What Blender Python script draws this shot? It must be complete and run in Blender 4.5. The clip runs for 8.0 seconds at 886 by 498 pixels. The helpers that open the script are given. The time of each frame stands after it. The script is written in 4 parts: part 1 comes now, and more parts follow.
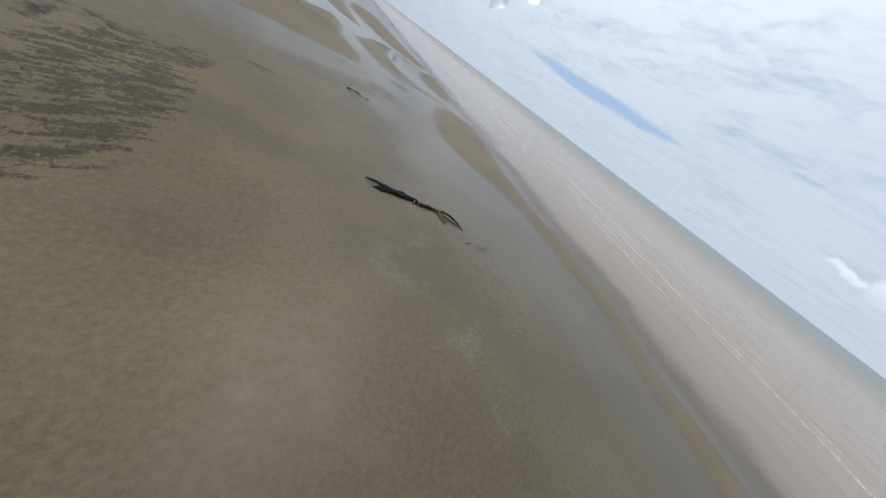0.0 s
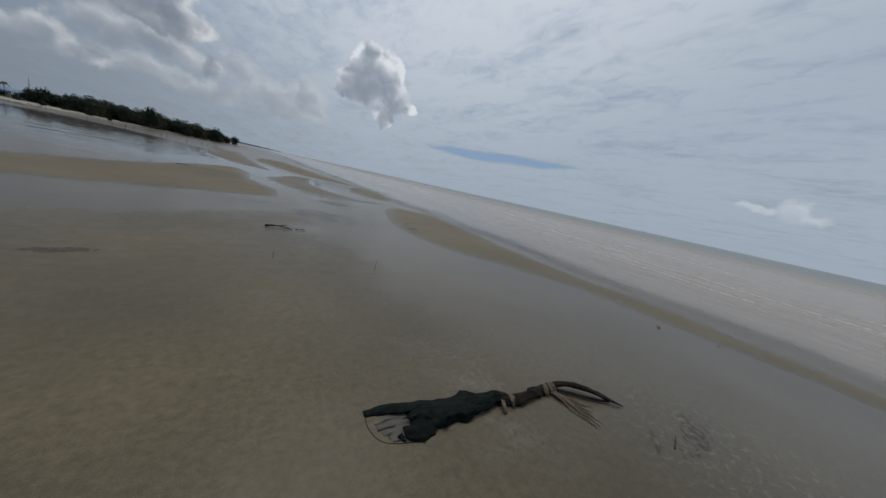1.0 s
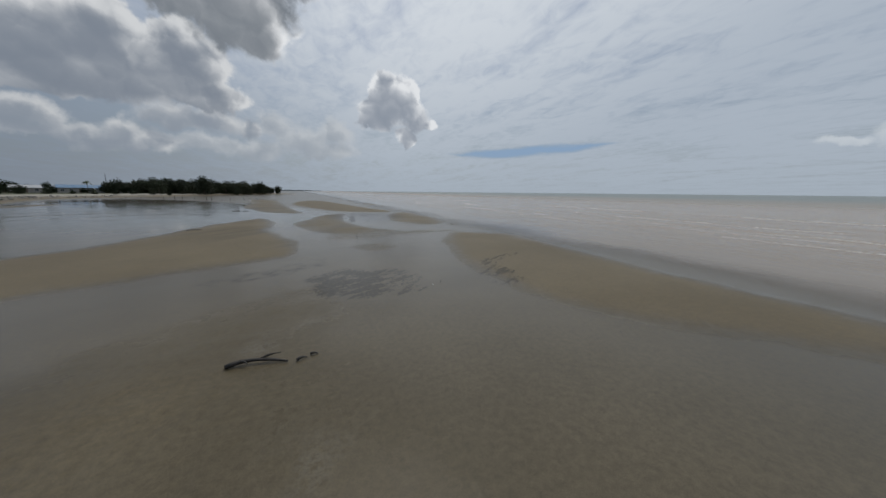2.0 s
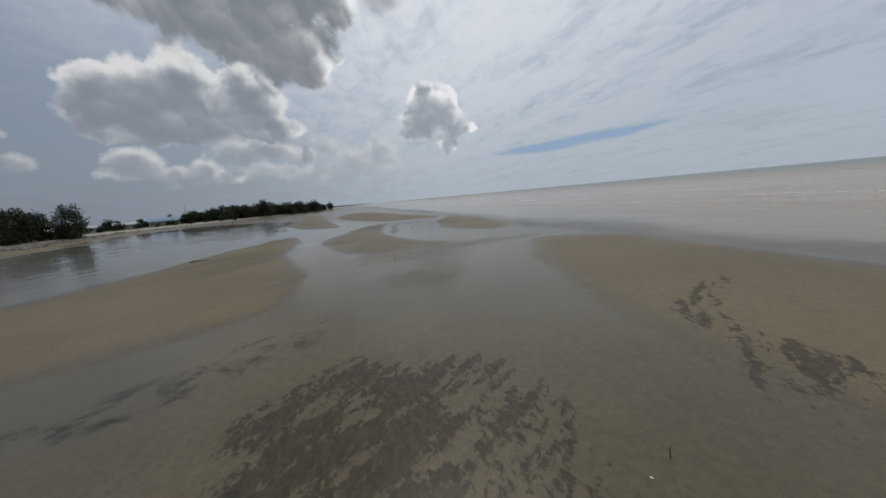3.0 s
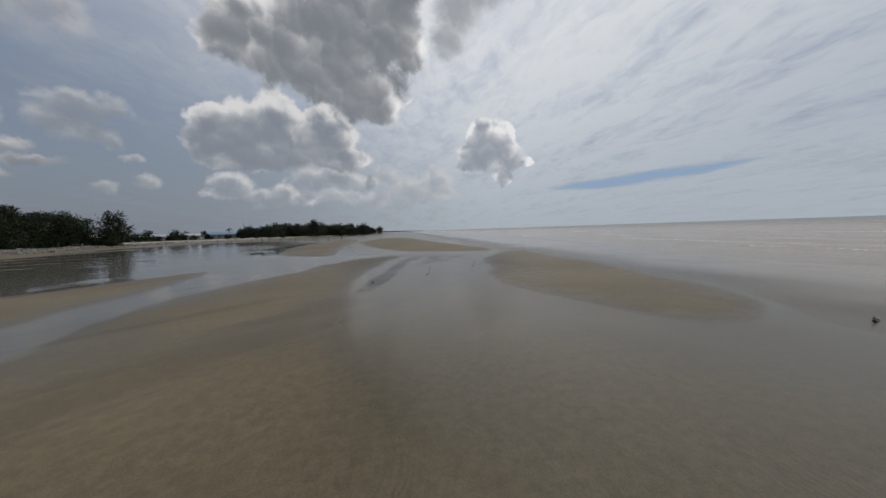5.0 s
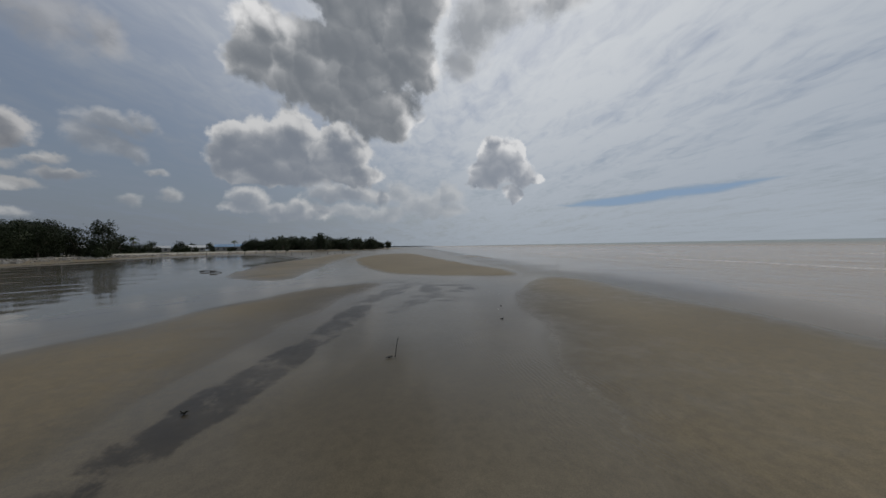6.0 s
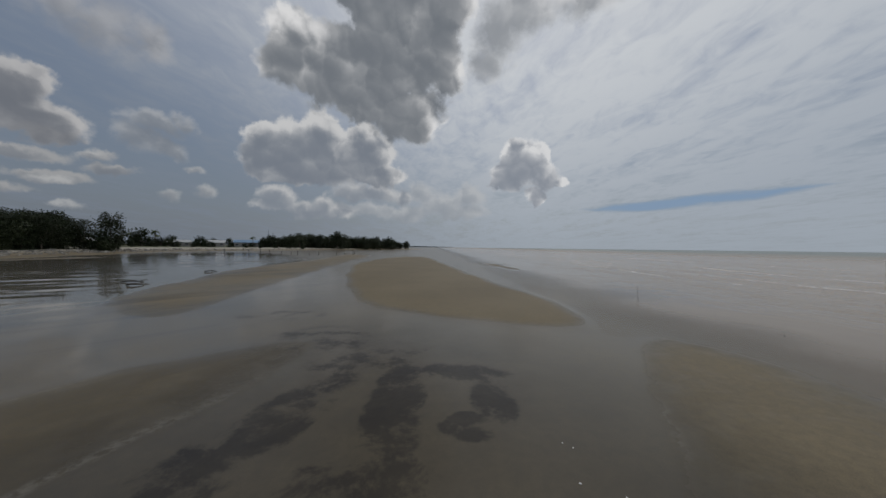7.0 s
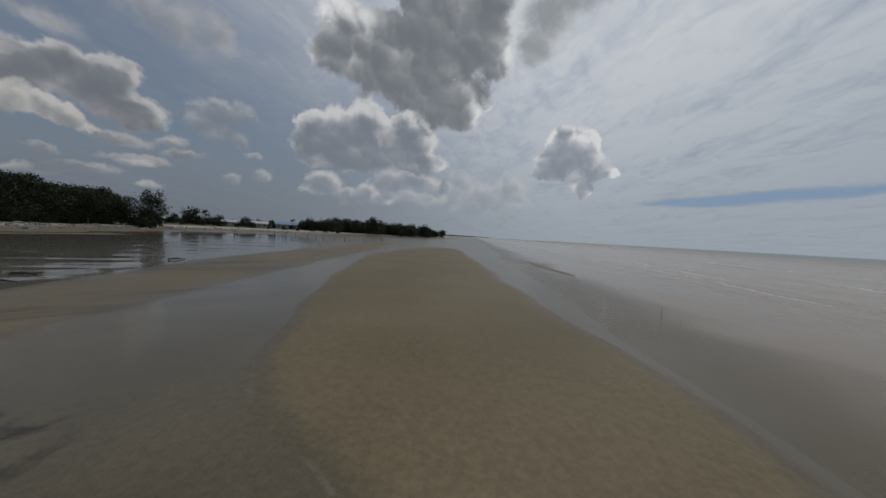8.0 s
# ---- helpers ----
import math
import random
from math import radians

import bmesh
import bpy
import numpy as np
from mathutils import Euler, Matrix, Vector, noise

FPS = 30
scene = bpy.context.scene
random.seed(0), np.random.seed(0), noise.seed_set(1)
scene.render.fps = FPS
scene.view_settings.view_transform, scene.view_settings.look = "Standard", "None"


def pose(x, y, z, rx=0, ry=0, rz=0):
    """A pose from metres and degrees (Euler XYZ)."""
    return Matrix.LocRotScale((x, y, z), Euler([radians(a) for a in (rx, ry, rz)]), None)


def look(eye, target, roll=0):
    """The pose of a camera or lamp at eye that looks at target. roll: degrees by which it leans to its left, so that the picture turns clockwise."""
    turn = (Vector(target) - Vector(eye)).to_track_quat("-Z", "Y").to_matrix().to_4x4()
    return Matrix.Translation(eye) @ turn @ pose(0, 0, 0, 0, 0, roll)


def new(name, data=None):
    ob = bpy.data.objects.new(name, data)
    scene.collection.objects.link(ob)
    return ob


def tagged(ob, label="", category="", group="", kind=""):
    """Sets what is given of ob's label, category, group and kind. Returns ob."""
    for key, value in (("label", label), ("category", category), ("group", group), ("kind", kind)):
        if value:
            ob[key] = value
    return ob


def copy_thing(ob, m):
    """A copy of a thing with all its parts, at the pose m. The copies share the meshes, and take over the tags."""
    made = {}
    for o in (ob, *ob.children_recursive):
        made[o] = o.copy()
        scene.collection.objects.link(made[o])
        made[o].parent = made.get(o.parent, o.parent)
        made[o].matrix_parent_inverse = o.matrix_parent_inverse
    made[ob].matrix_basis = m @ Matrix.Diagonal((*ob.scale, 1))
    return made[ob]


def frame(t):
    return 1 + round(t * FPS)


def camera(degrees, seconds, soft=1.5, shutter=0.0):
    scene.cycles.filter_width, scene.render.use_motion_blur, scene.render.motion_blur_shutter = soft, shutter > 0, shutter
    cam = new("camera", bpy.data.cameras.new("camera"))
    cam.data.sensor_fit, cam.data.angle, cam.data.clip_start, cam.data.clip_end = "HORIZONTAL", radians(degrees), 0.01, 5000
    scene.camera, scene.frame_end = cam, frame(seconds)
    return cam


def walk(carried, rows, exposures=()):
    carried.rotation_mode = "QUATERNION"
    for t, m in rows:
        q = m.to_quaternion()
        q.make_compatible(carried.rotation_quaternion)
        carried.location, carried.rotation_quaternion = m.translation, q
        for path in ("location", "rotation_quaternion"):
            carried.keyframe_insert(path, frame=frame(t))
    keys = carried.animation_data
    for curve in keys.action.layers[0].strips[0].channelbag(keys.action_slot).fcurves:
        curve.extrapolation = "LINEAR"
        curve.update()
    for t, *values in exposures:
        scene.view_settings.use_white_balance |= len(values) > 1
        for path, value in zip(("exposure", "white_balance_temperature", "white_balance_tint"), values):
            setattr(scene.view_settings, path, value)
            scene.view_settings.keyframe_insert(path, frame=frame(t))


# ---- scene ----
# ---- camera and its path ----
LENS = 111.4
PATH = [
    # seconds, x, y, z, yaw to the left, pitch up, roll
    (0, 0.23, 0.45, 6.26, -34.55, -28.49, 37.12),
    (0.5, 0.80, 4.51, 4.35, -33.24, -15.18, 21.80),
    (1, 1.61, 9.75, 3.70, -33.58, -11.27, 12.43),
    (1.5, 2.83, 14.94, 3.83, -30.44, -10.86, 5.46),
    (3, 6.03, 28.49, 3.01, -15.84, -9.77, -5.30),
    (3.5, 7.35, 33.03, 2.69, -12.66, -8.84, -5.51),
    (4, 8.67, 37.02, 2.33, -10.10, -7.64, -4.75),
    (4.5, 9.97, 41.95, 2.12, -8.24, -5.69, -3.03),
    (6, 12.41, 55.12, 1.95, -5.16, -0.58, -1.07),
    (6.5, 13.00, 59.71, 2.29, -3.80, -0.24, -0.49),
    (7, 13.67, 63.81, 2.58, -1.43, -0.35, 0.68),
    (7.5, 14.31, 68.08, 2.71, 1.95, -1.04, 1.99),
    (8, 14.59, 72.27, 2.97, 5.53, -2.64, 3.18),
]
EXPOSURE = [(0, 0.67, 6450, 10), (0.5, 0.05, 6350, 9), (1.0, -0.08, 6350, 9), (1.5, -0.05, 6450, 9), (3.0, 0.1, 6650, 10), (4.5, 0.1, 6800, 11), (6.0, -0.15, 6700, 10), (7.0, -0.23, 6700, 10), (8.0, -0.26, 6650, 9)]


def aim(x, y, z, yaw, pitch, roll):
    a, p = radians(yaw), radians(pitch)
    way = Vector((-math.sin(a) * math.cos(p), math.cos(a) * math.cos(p), math.sin(p)))
    return look((x, y, z), Vector((x, y, z)) + way, roll)


cam = camera(LENS, 8.0)
walk(cam, [(row[0], aim(*row[1:])) for row in PATH], EXPOSURE)


# ---- node helpers ----
class Nodes:
    """A short way to write node trees: every method returns an output socket."""

    def __init__(self, tree):
        self.tree = tree
        tree.nodes.clear()

    def node(self, kind):
        return self.tree.nodes.new(kind)

    def put(self, socket, value):
        if isinstance(value, bpy.types.NodeSocket):
            self.tree.links.new(value, socket)
        elif value is not None:
            socket.default_value = value

    def math(self, op, a, b=None, c=None, clamp=False):
        n = self.node("ShaderNodeMath")
        n.operation, n.use_clamp = op, clamp
        for i, v in enumerate((a, b, c)):
            self.put(n.inputs[i], v)
        return n.outputs[0]

    def vec(self, op, a, b=None, scale=None):
        n = self.node("ShaderNodeVectorMath")
        n.operation = op
        self.put(n.inputs[0], a)
        self.put(n.inputs[1], b)
        if scale is not None:
            self.put(n.inputs["Scale"], scale)
        return n.outputs["Value" if op in ("LENGTH", "DOT_PRODUCT", "DISTANCE") else "Vector"]

    def xyz(self, v):
        n = self.node("ShaderNodeSeparateXYZ")
        self.put(n.inputs[0], v)
        return n.outputs[0], n.outputs[1], n.outputs[2]

    def join(self, x=0.0, y=0.0, z=0.0):
        n = self.node("ShaderNodeCombineXYZ")
        for i, v in enumerate((x, y, z)):
            self.put(n.inputs[i], v)
        return n.outputs[0]

    def noise(self, v, scale, detail=4.0, rough=0.55, distortion=0.0, out="Fac"):
        n = self.node("ShaderNodeTexNoise")
        self.put(n.inputs["Vector"], v)
        n.inputs["Scale"].default_value, n.inputs["Detail"].default_value = scale, detail
        n.inputs["Roughness"].default_value, n.inputs["Distortion"].default_value = rough, distortion
        return n.outputs[out]

    def step(self, v, low, high, to_low=0.0, to_high=1.0):
        n = self.node("ShaderNodeMapRange")
        n.interpolation_type = "SMOOTHSTEP"
        for i, value in enumerate((v, low, high, to_low, to_high)):
            self.put(n.inputs[i], value)
        return n.outputs[0]

    def mix(self, fac, a, b, blend="MIX"):
        n = self.node("ShaderNodeMix")
        n.data_type, n.blend_type = "RGBA", blend
        self.put(n.inputs[0], fac)
        for i, v in ((6, a), (7, b)):
            self.put(n.inputs[i], (*v, 1.0) if isinstance(v, tuple) and len(v) == 3 else v)
        return n.outputs[2]

    def bump(self, height, strength, distance, normal=None):
        n = self.node("ShaderNodeBump")
        n.inputs["Strength"].default_value, n.inputs["Distance"].default_value = strength, distance
        self.put(n.inputs["Height"], height)
        if normal is not None:
            self.put(n.inputs["Normal"], normal)
        return n.outputs[0]


# ---- world: hazy tropical sky with cumulus and cirrus ----
SUN_AZ, SUN_EL = 14.0, 62.0
# puffs of each cloud: azimuth (from +y to the right), elevation and the two radii, in degrees
CLOUDS = [
    # (puffs, softness of the edge, how deep the light gets, shaded colour, lit colour, thickness)
    ([(-46.9, 25.4, 4.1, 3.1), (-42.5, 25.8, 2.3, 2.3), (-49.7, 26.1, 3.7, 2.3), (-59.0, 20.9, 4.0, 1.3), (-66, 24, 7, 3.5)], 0.9, 0.5, (0.24, 0.255, 0.285), (0.42, 0.435, 0.465), 0.75),
    ([(-42.1, 15.8, 3.1, 1.2), (-39.3, 16.8, 1.6, 1.0), (-44.1, 13.6, 1.9, 1.7), (-41.6, 13.2, 2.4, 1.4)], 0.7, 0.8, (0.2, 0.225, 0.265), (0.44, 0.46, 0.49), 0.7),
    ([(-51.2, 12.4, 2.0, 0.7), (-47.9, 10.7, 1.9, 0.7), (-52.7, 10.2, 2.9, 0.8), (-58.4, 7.3, 1.6, 0.6), (-50.6, 7.9, 2.9, 0.7), (-59.1, 5.3, 2.9, 0.5), (-55.5, 6.2, 3.2, 0.6), (-46.1, 9.2, 2.4, 0.8)], 0.6, 0.7, (0.18, 0.2, 0.235), (0.4, 0.405, 0.415), 0.75),
    ([(-59.8, 15.7, 2.6, 1.6), (-56.3, 17.6, 2.2, 1.7), (-53.2, 17.9, 1.8, 1.9), (-51.5, 18.0, 1.4, 1.7), (-54.1, 15.1, 3.2, 2.3), (-59.1, 14.4, 3.0, 1.5), (-51.7, 13.9, 3.2, 2.1), (-68, 16, 6, 3)], 0.35, 1.1, (0.165, 0.18, 0.21), (0.5, 0.505, 0.52), 0.9),
    ([(-60.4, 11.6, 1.7, 1.7), (-58.0, 11.2, 1.8, 1.3), (-56.3, 10.8, 1.9, 1.0)], 0.35, 0.6, (0.2, 0.215, 0.24), (0.54, 0.53, 0.52), 0.9),
    ([(-37.0, 7.9, 1.3, 1.1), (-40.8, 6.7, 1.3, 0.9), (-38.2, 11.2, 1.4, 0.6), (-48.3, 10.8, 1.5, 0.8), (-50.8, 7.6, 1.4, 0.5), (-49.3, 4.8, 1.4, 0.5)], 0.9, 0.7, (0.24, 0.265, 0.305), (0.5, 0.515, 0.53), 0.75),
    ([(-2.9, 9.9, 2.4, 1.9), (1.3, 8.2, 4.8, 2.5), (6.1, 9.4, 3.4, 2.3), (-5.1, 6.3, 3.6, 1.5), (-11.2, 6.2, 6.5, 1.4), (4.5, 6.4, 4.5, 1.5)], 0.6, 0.6, (0.29, 0.325, 0.375), (0.5, 0.525, 0.555), 0.72),
    ([(-27.3, 7.9, 2.8, 1.6), (-28.9, 6.3, 2.4, 1.0), (-20.2, 7.4, 2.0, 1.7), (-17.5, 6.2, 3.2, 1.2), (-11.7, 10.0, 5.2, 1.8), (-14.1, 9.1, 3.9, 1.2), (-6.1, 9.4, 2.1, 1.5), (-22, 6.4, 7, 1.3)], 0.6, 0.9, (0.23, 0.265, 0.32), (0.55, 0.565, 0.585), 0.85),
    ([(-29.4, 17.3, 2.5, 2.1), (-29.6, 13.7, 2.9, 2.8), (-24.8, 16.1, 4.6, 3.7), (-20.5, 18.2, 3.8, 3.3), (-18.8, 14.1, 6.0, 3.3), (-25.7, 12.3, 5.0, 1.9), (-12.6, 17.4, 4.2, 3.6), (-11.1, 13.2, 4.5, 2.0)], 0.26, 1.15, (0.195, 0.225, 0.275), (0.62, 0.635, 0.655), 0.95),
    ([(14.6, 16.6, 2.8, 2.6), (14.1, 18.0, 1.6, 1.4), (13.4, 13.2, 3.0, 2.5), (15.4, 13.6, 2.4, 2.2), (16.7, 15.1, 3.1, 3.0), (19.2, 15.8, 1.8, 1.6), (20.0, 12.4, 2.7, 2.1), (21.9, 11.6, 1.8, 1.1), (17.6, 9.5, 1.9, 1.5)], 0.28, 0.95, (0.25, 0.285, 0.345), (0.74, 0.76, 0.79), 0.97),
    ([(80.5, 6.6, 1.6, 1.5), (82, 5.6, 1.8, 0.9), (77, 6.0, 2.2, 0.6)], 0.7, 0.5, (0.42, 0.47, 0.53), (0.6, 0.64, 0.68), 0.6),
    ([(11.2, 35.0, 4.9, 4.9), (16.4, 37.2, 6.3, 3.2), (22.3, 37.7, 5.7, 2.0), (9.0, 30.6, 3.4, 2.6), (27.0, 36.6, 5.4, 2.2), (14, 44, 9, 5)], 0.8, 0.9, (0.26, 0.285, 0.32), (0.74, 0.76, 0.79), 0.85),
    ([(-25.1, 31.9, 4.4, 3.3), (-26.3, 27.8, 3.9, 3.0), (-17.7, 31.7, 4.7, 3.7), (-18.6, 27.4, 7.4, 4.4), (-9.9, 35.9, 7.2, 4.3), (-10.0, 30.1, 9.2, 6.0), (-5.9, 23.8, 6.3, 4.3), (-13.5, 24.4, 5.4, 3.1), (-1.1, 33.0, 5.6, 4.2), (2.0, 29.9, 3.5, 3.3), (-4.7, 42.5, 11.5, 4.6), (-14.7, 40.2, 6.8, 3.9), (1.6, 38.0, 5.4, 3.4), (-3.9, 21.6, 3.0, 2.4), (-6, 50, 11, 7)], 0.34, 1.2, (0.18, 0.203, 0.235), (0.76, 0.775, 0.8), 1.0),
]
world = bpy.data.worlds.new("sky")
scene.world = world
world.use_nodes = True
w = Nodes(world.node_tree)
way = w.node("ShaderNodeTexCoord").outputs["Generated"]
wx, wy, wz = w.xyz(way)
az = w.math("MULTIPLY", w.math("ARCTAN2", wx, wy), 57.2958)
el = w.math("MULTIPLY", w.math("ARCSINE", wz), 57.2958)
sky = w.node("ShaderNodeTexSky")
sky.sky_type, sky.sun_disc = "NISHITA", False
sky.sun_elevation, sky.sun_rotation = radians(SUN_EL), radians(SUN_AZ)
sky.air_density, sky.dust_density, sky.ozone_density = 1.4, 3.0, 1.6
clear = w.vec("MULTIPLY", sky.outputs[0], (0.046, 0.051, 0.06))
# the high cloud layer, seen in perspective on a flat plane
flat = w.math("DIVIDE", 1.0, w.math("ADD", w.math("MAXIMUM", wz, 0.0), 0.09))
plane = w.join(w.math("MULTIPLY", wx, flat), w.math("MULTIPLY", wy, flat), 0.0)
streak = w.noise(w.vec("MULTIPLY", plane, (1.9, 0.75, 1.0)), 1.3, 7.0, 0.6, 0.6)
fleece = w.noise(w.vec("MULTIPLY", plane, (3.4, 2.2, 1.0)), 2.4, 5.0, 0.55, 1.0)
side = w.step(az, -32.0, 20.0)
high = w.math("ADD", w.math("MULTIPLY", streak, 0.95), w.math("MULTIPLY", fleece, 0.6))
veil = w.step(w.math("ADD", high, w.math("MULTIPLY", side, 0.28)), 0.62, 1.16, w.step(side, 0.0, 1.0, 0.55, 0.34), 1.0)
gap_el = w.math("SUBTRACT", el, w.math("MULTIPLY_ADD", az, 0.045, 5.3))
ragged = w.noise(w.vec("MULTIPLY", w.join(az, el, 0.0), (0.10, 0.5, 1.0)), 1.0, 5.0, 0.6)
gap_el = w.math("ADD", gap_el, w.math("MULTIPLY", w.math("SUBTRACT", ragged, 0.5), 2.2))
gap = w.math("ADD", w.math("ABSOLUTE", w.math("DIVIDE", gap_el, 1.0)), w.math("POWER", w.math("ABSOLUTE", w.math("DIVIDE", w.math("SUBTRACT", az, 40.0), 14.5)), 3.0))
gap = w.step(gap, 0.25, 1.15, 1.0, 0.0)
veil = w.math("MULTIPLY", veil, w.math("SUBTRACT", 1.0, w.math("MULTIPLY", gap, 0.85)))
bright = w.step(w.vec("DOT_PRODUCT", way, (math.sin(radians(SUN_AZ)) * math.cos(radians(SUN_EL)), math.cos(radians(SUN_AZ)) * math.cos(radians(SUN_EL)), math.sin(radians(SUN_EL)))), 0.45, 1.0)
pale = w.mix(bright, w.mix(side, (0.215, 0.262, 0.338), (0.4, 0.456, 0.535)), (0.7, 0.74, 0.79))
colour = w.mix(veil, clear, pale)
colour = w.mix(w.math("MULTIPLY", gap, 0.75), colour, (0.21, 0.345, 0.56))
haze = w.math("POWER", 2.718, w.math("MULTIPLY", w.math("MAXIMUM", el, 0.0), -0.13))
colour = w.mix(w.math("MULTIPLY", haze, w.math("SUBTRACT", 0.85, w.math("MULTIPLY", gap, 0.5))), colour, w.mix(w.step(az, -55.0, 25.0), (0.172, 0.203, 0.25), (0.35, 0.405, 0.47)))
# the cumulus: rounded cells at three sizes make the billows, noise bends the outlines
spin = w.vec("SUBTRACT", w.noise(way, 6.0, 4.0, 0.55, 0.0, "Color"), (0.5, 0.5, 0.5))
curl = w.vec("SUBTRACT", w.noise(way, 22.0, 5.0, 0.6, 0.0, "Color"), (0.5, 0.5, 0.5))
wisp = w.math("SUBTRACT", w.noise(way, 48.0, 5.0, 0.68), 0.5)
warped = w.vec("ADD", way, w.vec("ADD", w.vec("SCALE", spin, scale=0.10), w.vec("SCALE", curl, scale=0.035)))


def billows(at, cells):
    total = -0.5 * sum(weight for size, weight in cells)
    for size, weight in cells:
        cell = w.node("ShaderNodeTexVoronoi")
        cell.feature = "F1"
        w.put(cell.inputs["Vector"], at)
        cell.inputs["Scale"].default_value, cell.inputs["Detail"].default_value = size, 0.0
        d = cell.outputs["Distance"]
        total = w.math("MULTIPLY_ADD", w.math("MULTIPLY_ADD", w.math("MULTIPLY", d, d), -1.5, 1.0), weight, total)
    return total


billow = billows(warped, ((10.0, 0.5), (23.0, 0.33), (52.0, 0.2)))
lobes = ((9.0, 0.6), (21.0, 0.4))
# the same cells a little towards the sun, to tell lit sides from shaded ones
relief = w.math("SUBTRACT", billows(warped, lobes), billows(w.vec("ADD", warped, (0.01, 0.0, 0.02)), lobes))
spot = w.vec("MULTIPLY", w.vec("ADD", w.join(az, el, 0.0), w.vec("ADD", w.vec("SCALE", spin, scale=4.5), w.vec("SCALE", curl, scale=2.4))), (1.0, 1.0, 0.0))


def nearness(at, puffs):
    near = None
    for a, e, ra, re in puffs:
        q = w.vec("LENGTH", w.vec("MULTIPLY", w.vec("SUBTRACT", at, (a, e, 0.0)), (0.86 / ra, 0.86 / re, 0.0)))
        near = q if near is None else w.math("SMOOTH_MIN", near, q, 0.22)
    return near


for puffs, soft, deep, shade, lit, thick in CLOUDS:
    lift = 0.8 * sum(p[3] for p in puffs) / len(puffs)
    dense = w.math("SUBTRACT", 1.0, nearness(spot, puffs))
    above = w.math("SUBTRACT", 1.0, nearness(w.vec("ADD", spot, (0.45 * lift, lift, 0.0)), puffs))
    body = w.math("ADD", dense, w.math("MULTIPLY_ADD", billow, 0.42, w.math("MULTIPLY", wisp, 0.2 + 0.3 * soft)))
    cover = w.math("MULTIPLY", w.step(body, -0.08, soft - 0.08), thick)
    # light left after the way through the cloud above the spot
    path = w.math("ADD", w.math("MULTIPLY", w.math("MAXIMUM", w.math("ADD", above, 0.12), 0.0), 1.35 * deep), w.math("MULTIPLY", w.math("MAXIMUM", dense, 0.0), 0.7 * deep))
    light = w.math("POWER", 2.718, w.math("MULTIPLY", path, -1.5))
    light = w.math("ADD", light, w.math("ADD", w.math("MULTIPLY", w.math("MULTIPLY", relief, w.math("ADD", light, 0.16)), 1.3), w.math("MULTIPLY", w.math("MULTIPLY", billow, light), 0.35)))
    colour = w.mix(cover, colour, w.mix(w.step(light, -0.05, 0.95), shade, lit))
back = w.node("ShaderNodeBackground")
w.put(back.inputs[0], colour)
back.inputs[1].default_value = 1.0
w.put(w.node("ShaderNodeOutputWorld").inputs[0], back.outputs[0])

sun = new("sun", bpy.data.lights.new("sun", "SUN"))
sun.data.energy, sun.data.angle, sun.data.color = 0.9, radians(22), (1.0, 0.95, 0.87)
sun.matrix_world = look((60 * math.sin(radians(SUN_AZ)), 60 * math.cos(radians(SUN_AZ)), 110), (0, 0, 0))


# ---- materials ----
def material(name):
    m = bpy.data.materials.new(name)
    m.use_nodes = True
    return m, Nodes(m.node_tree)


def surface(n, colour, rough, normal=None, metal=0.0, spec=None, extra=None):
    p = n.node("ShaderNodeBsdfPrincipled")
    n.put(p.inputs["Base Color"], (*colour, 1.0) if isinstance(colour, tuple) else colour)
    n.put(p.inputs["Roughness"], rough)
    p.inputs["Metallic"].default_value = metal
    if spec is not None:
        n.put(p.inputs["Specular IOR Level"], spec)
    if normal is not None:
        n.put(p.inputs["Normal"], normal)
    n.put(n.node("ShaderNodeOutputMaterial").inputs[0], p.outputs[0])
    return p


def plain(name, dark, light, scale, rough=0.7, bump=0.3, depth=0.01, metal=0.0, spec=0.4):
    """Two shades mottled at two sizes, with relief."""
    m, n = material(name)
    at = n.node("ShaderNodeTexCoord").outputs["Object"]
    big, fine = n.noise(at, scale, 4.0), n.noise(at, scale * 9, 4.0, 0.65)
    mixed = n.math("ADD", n.math("MULTIPLY", big, 0.6), n.math("MULTIPLY", fine, 0.4))
    tint = n.node("ShaderNodeObjectInfo").outputs["Random"]
    colour = n.mix(n.step(mixed, 0.32, 0.68), dark, light)
    colour = n.mix(0.35, colour, n.mix(tint, (0.35, 0.35, 0.35), (0.65, 0.65, 0.65)), "OVERLAY")
    surface(n, colour, n.step(fine, 0.2, 0.8, rough - 0.12, min(1.0, rough + 0.12)), n.bump(mixed, bump, depth), metal, spec)
    return m


def patch(n, x, y, cx, cy, rx, ry, turn=0.0):
    """1 inside an ellipse of the ground, falling to 0 at its edge."""
    c, s = math.cos(radians(turn)), math.sin(radians(turn))
    dx, dy = n.math("SUBTRACT", x, cx), n.math("SUBTRACT", y, cy)
    u = n.math("DIVIDE", n.math("ADD", n.math("MULTIPLY", dx, c), n.math("MULTIPLY", dy, s)), rx)
    v = n.math("DIVIDE", n.math("SUBTRACT", n.math("MULTIPLY", dy, c), n.math("MULTIPLY", dx, s)), ry)
    r = n.math("ADD", n.math("MULTIPLY", u, u), n.math("MULTIPLY", v, v))
    return n.step(r, 0.25, 1.0, 1.0, 0.0)


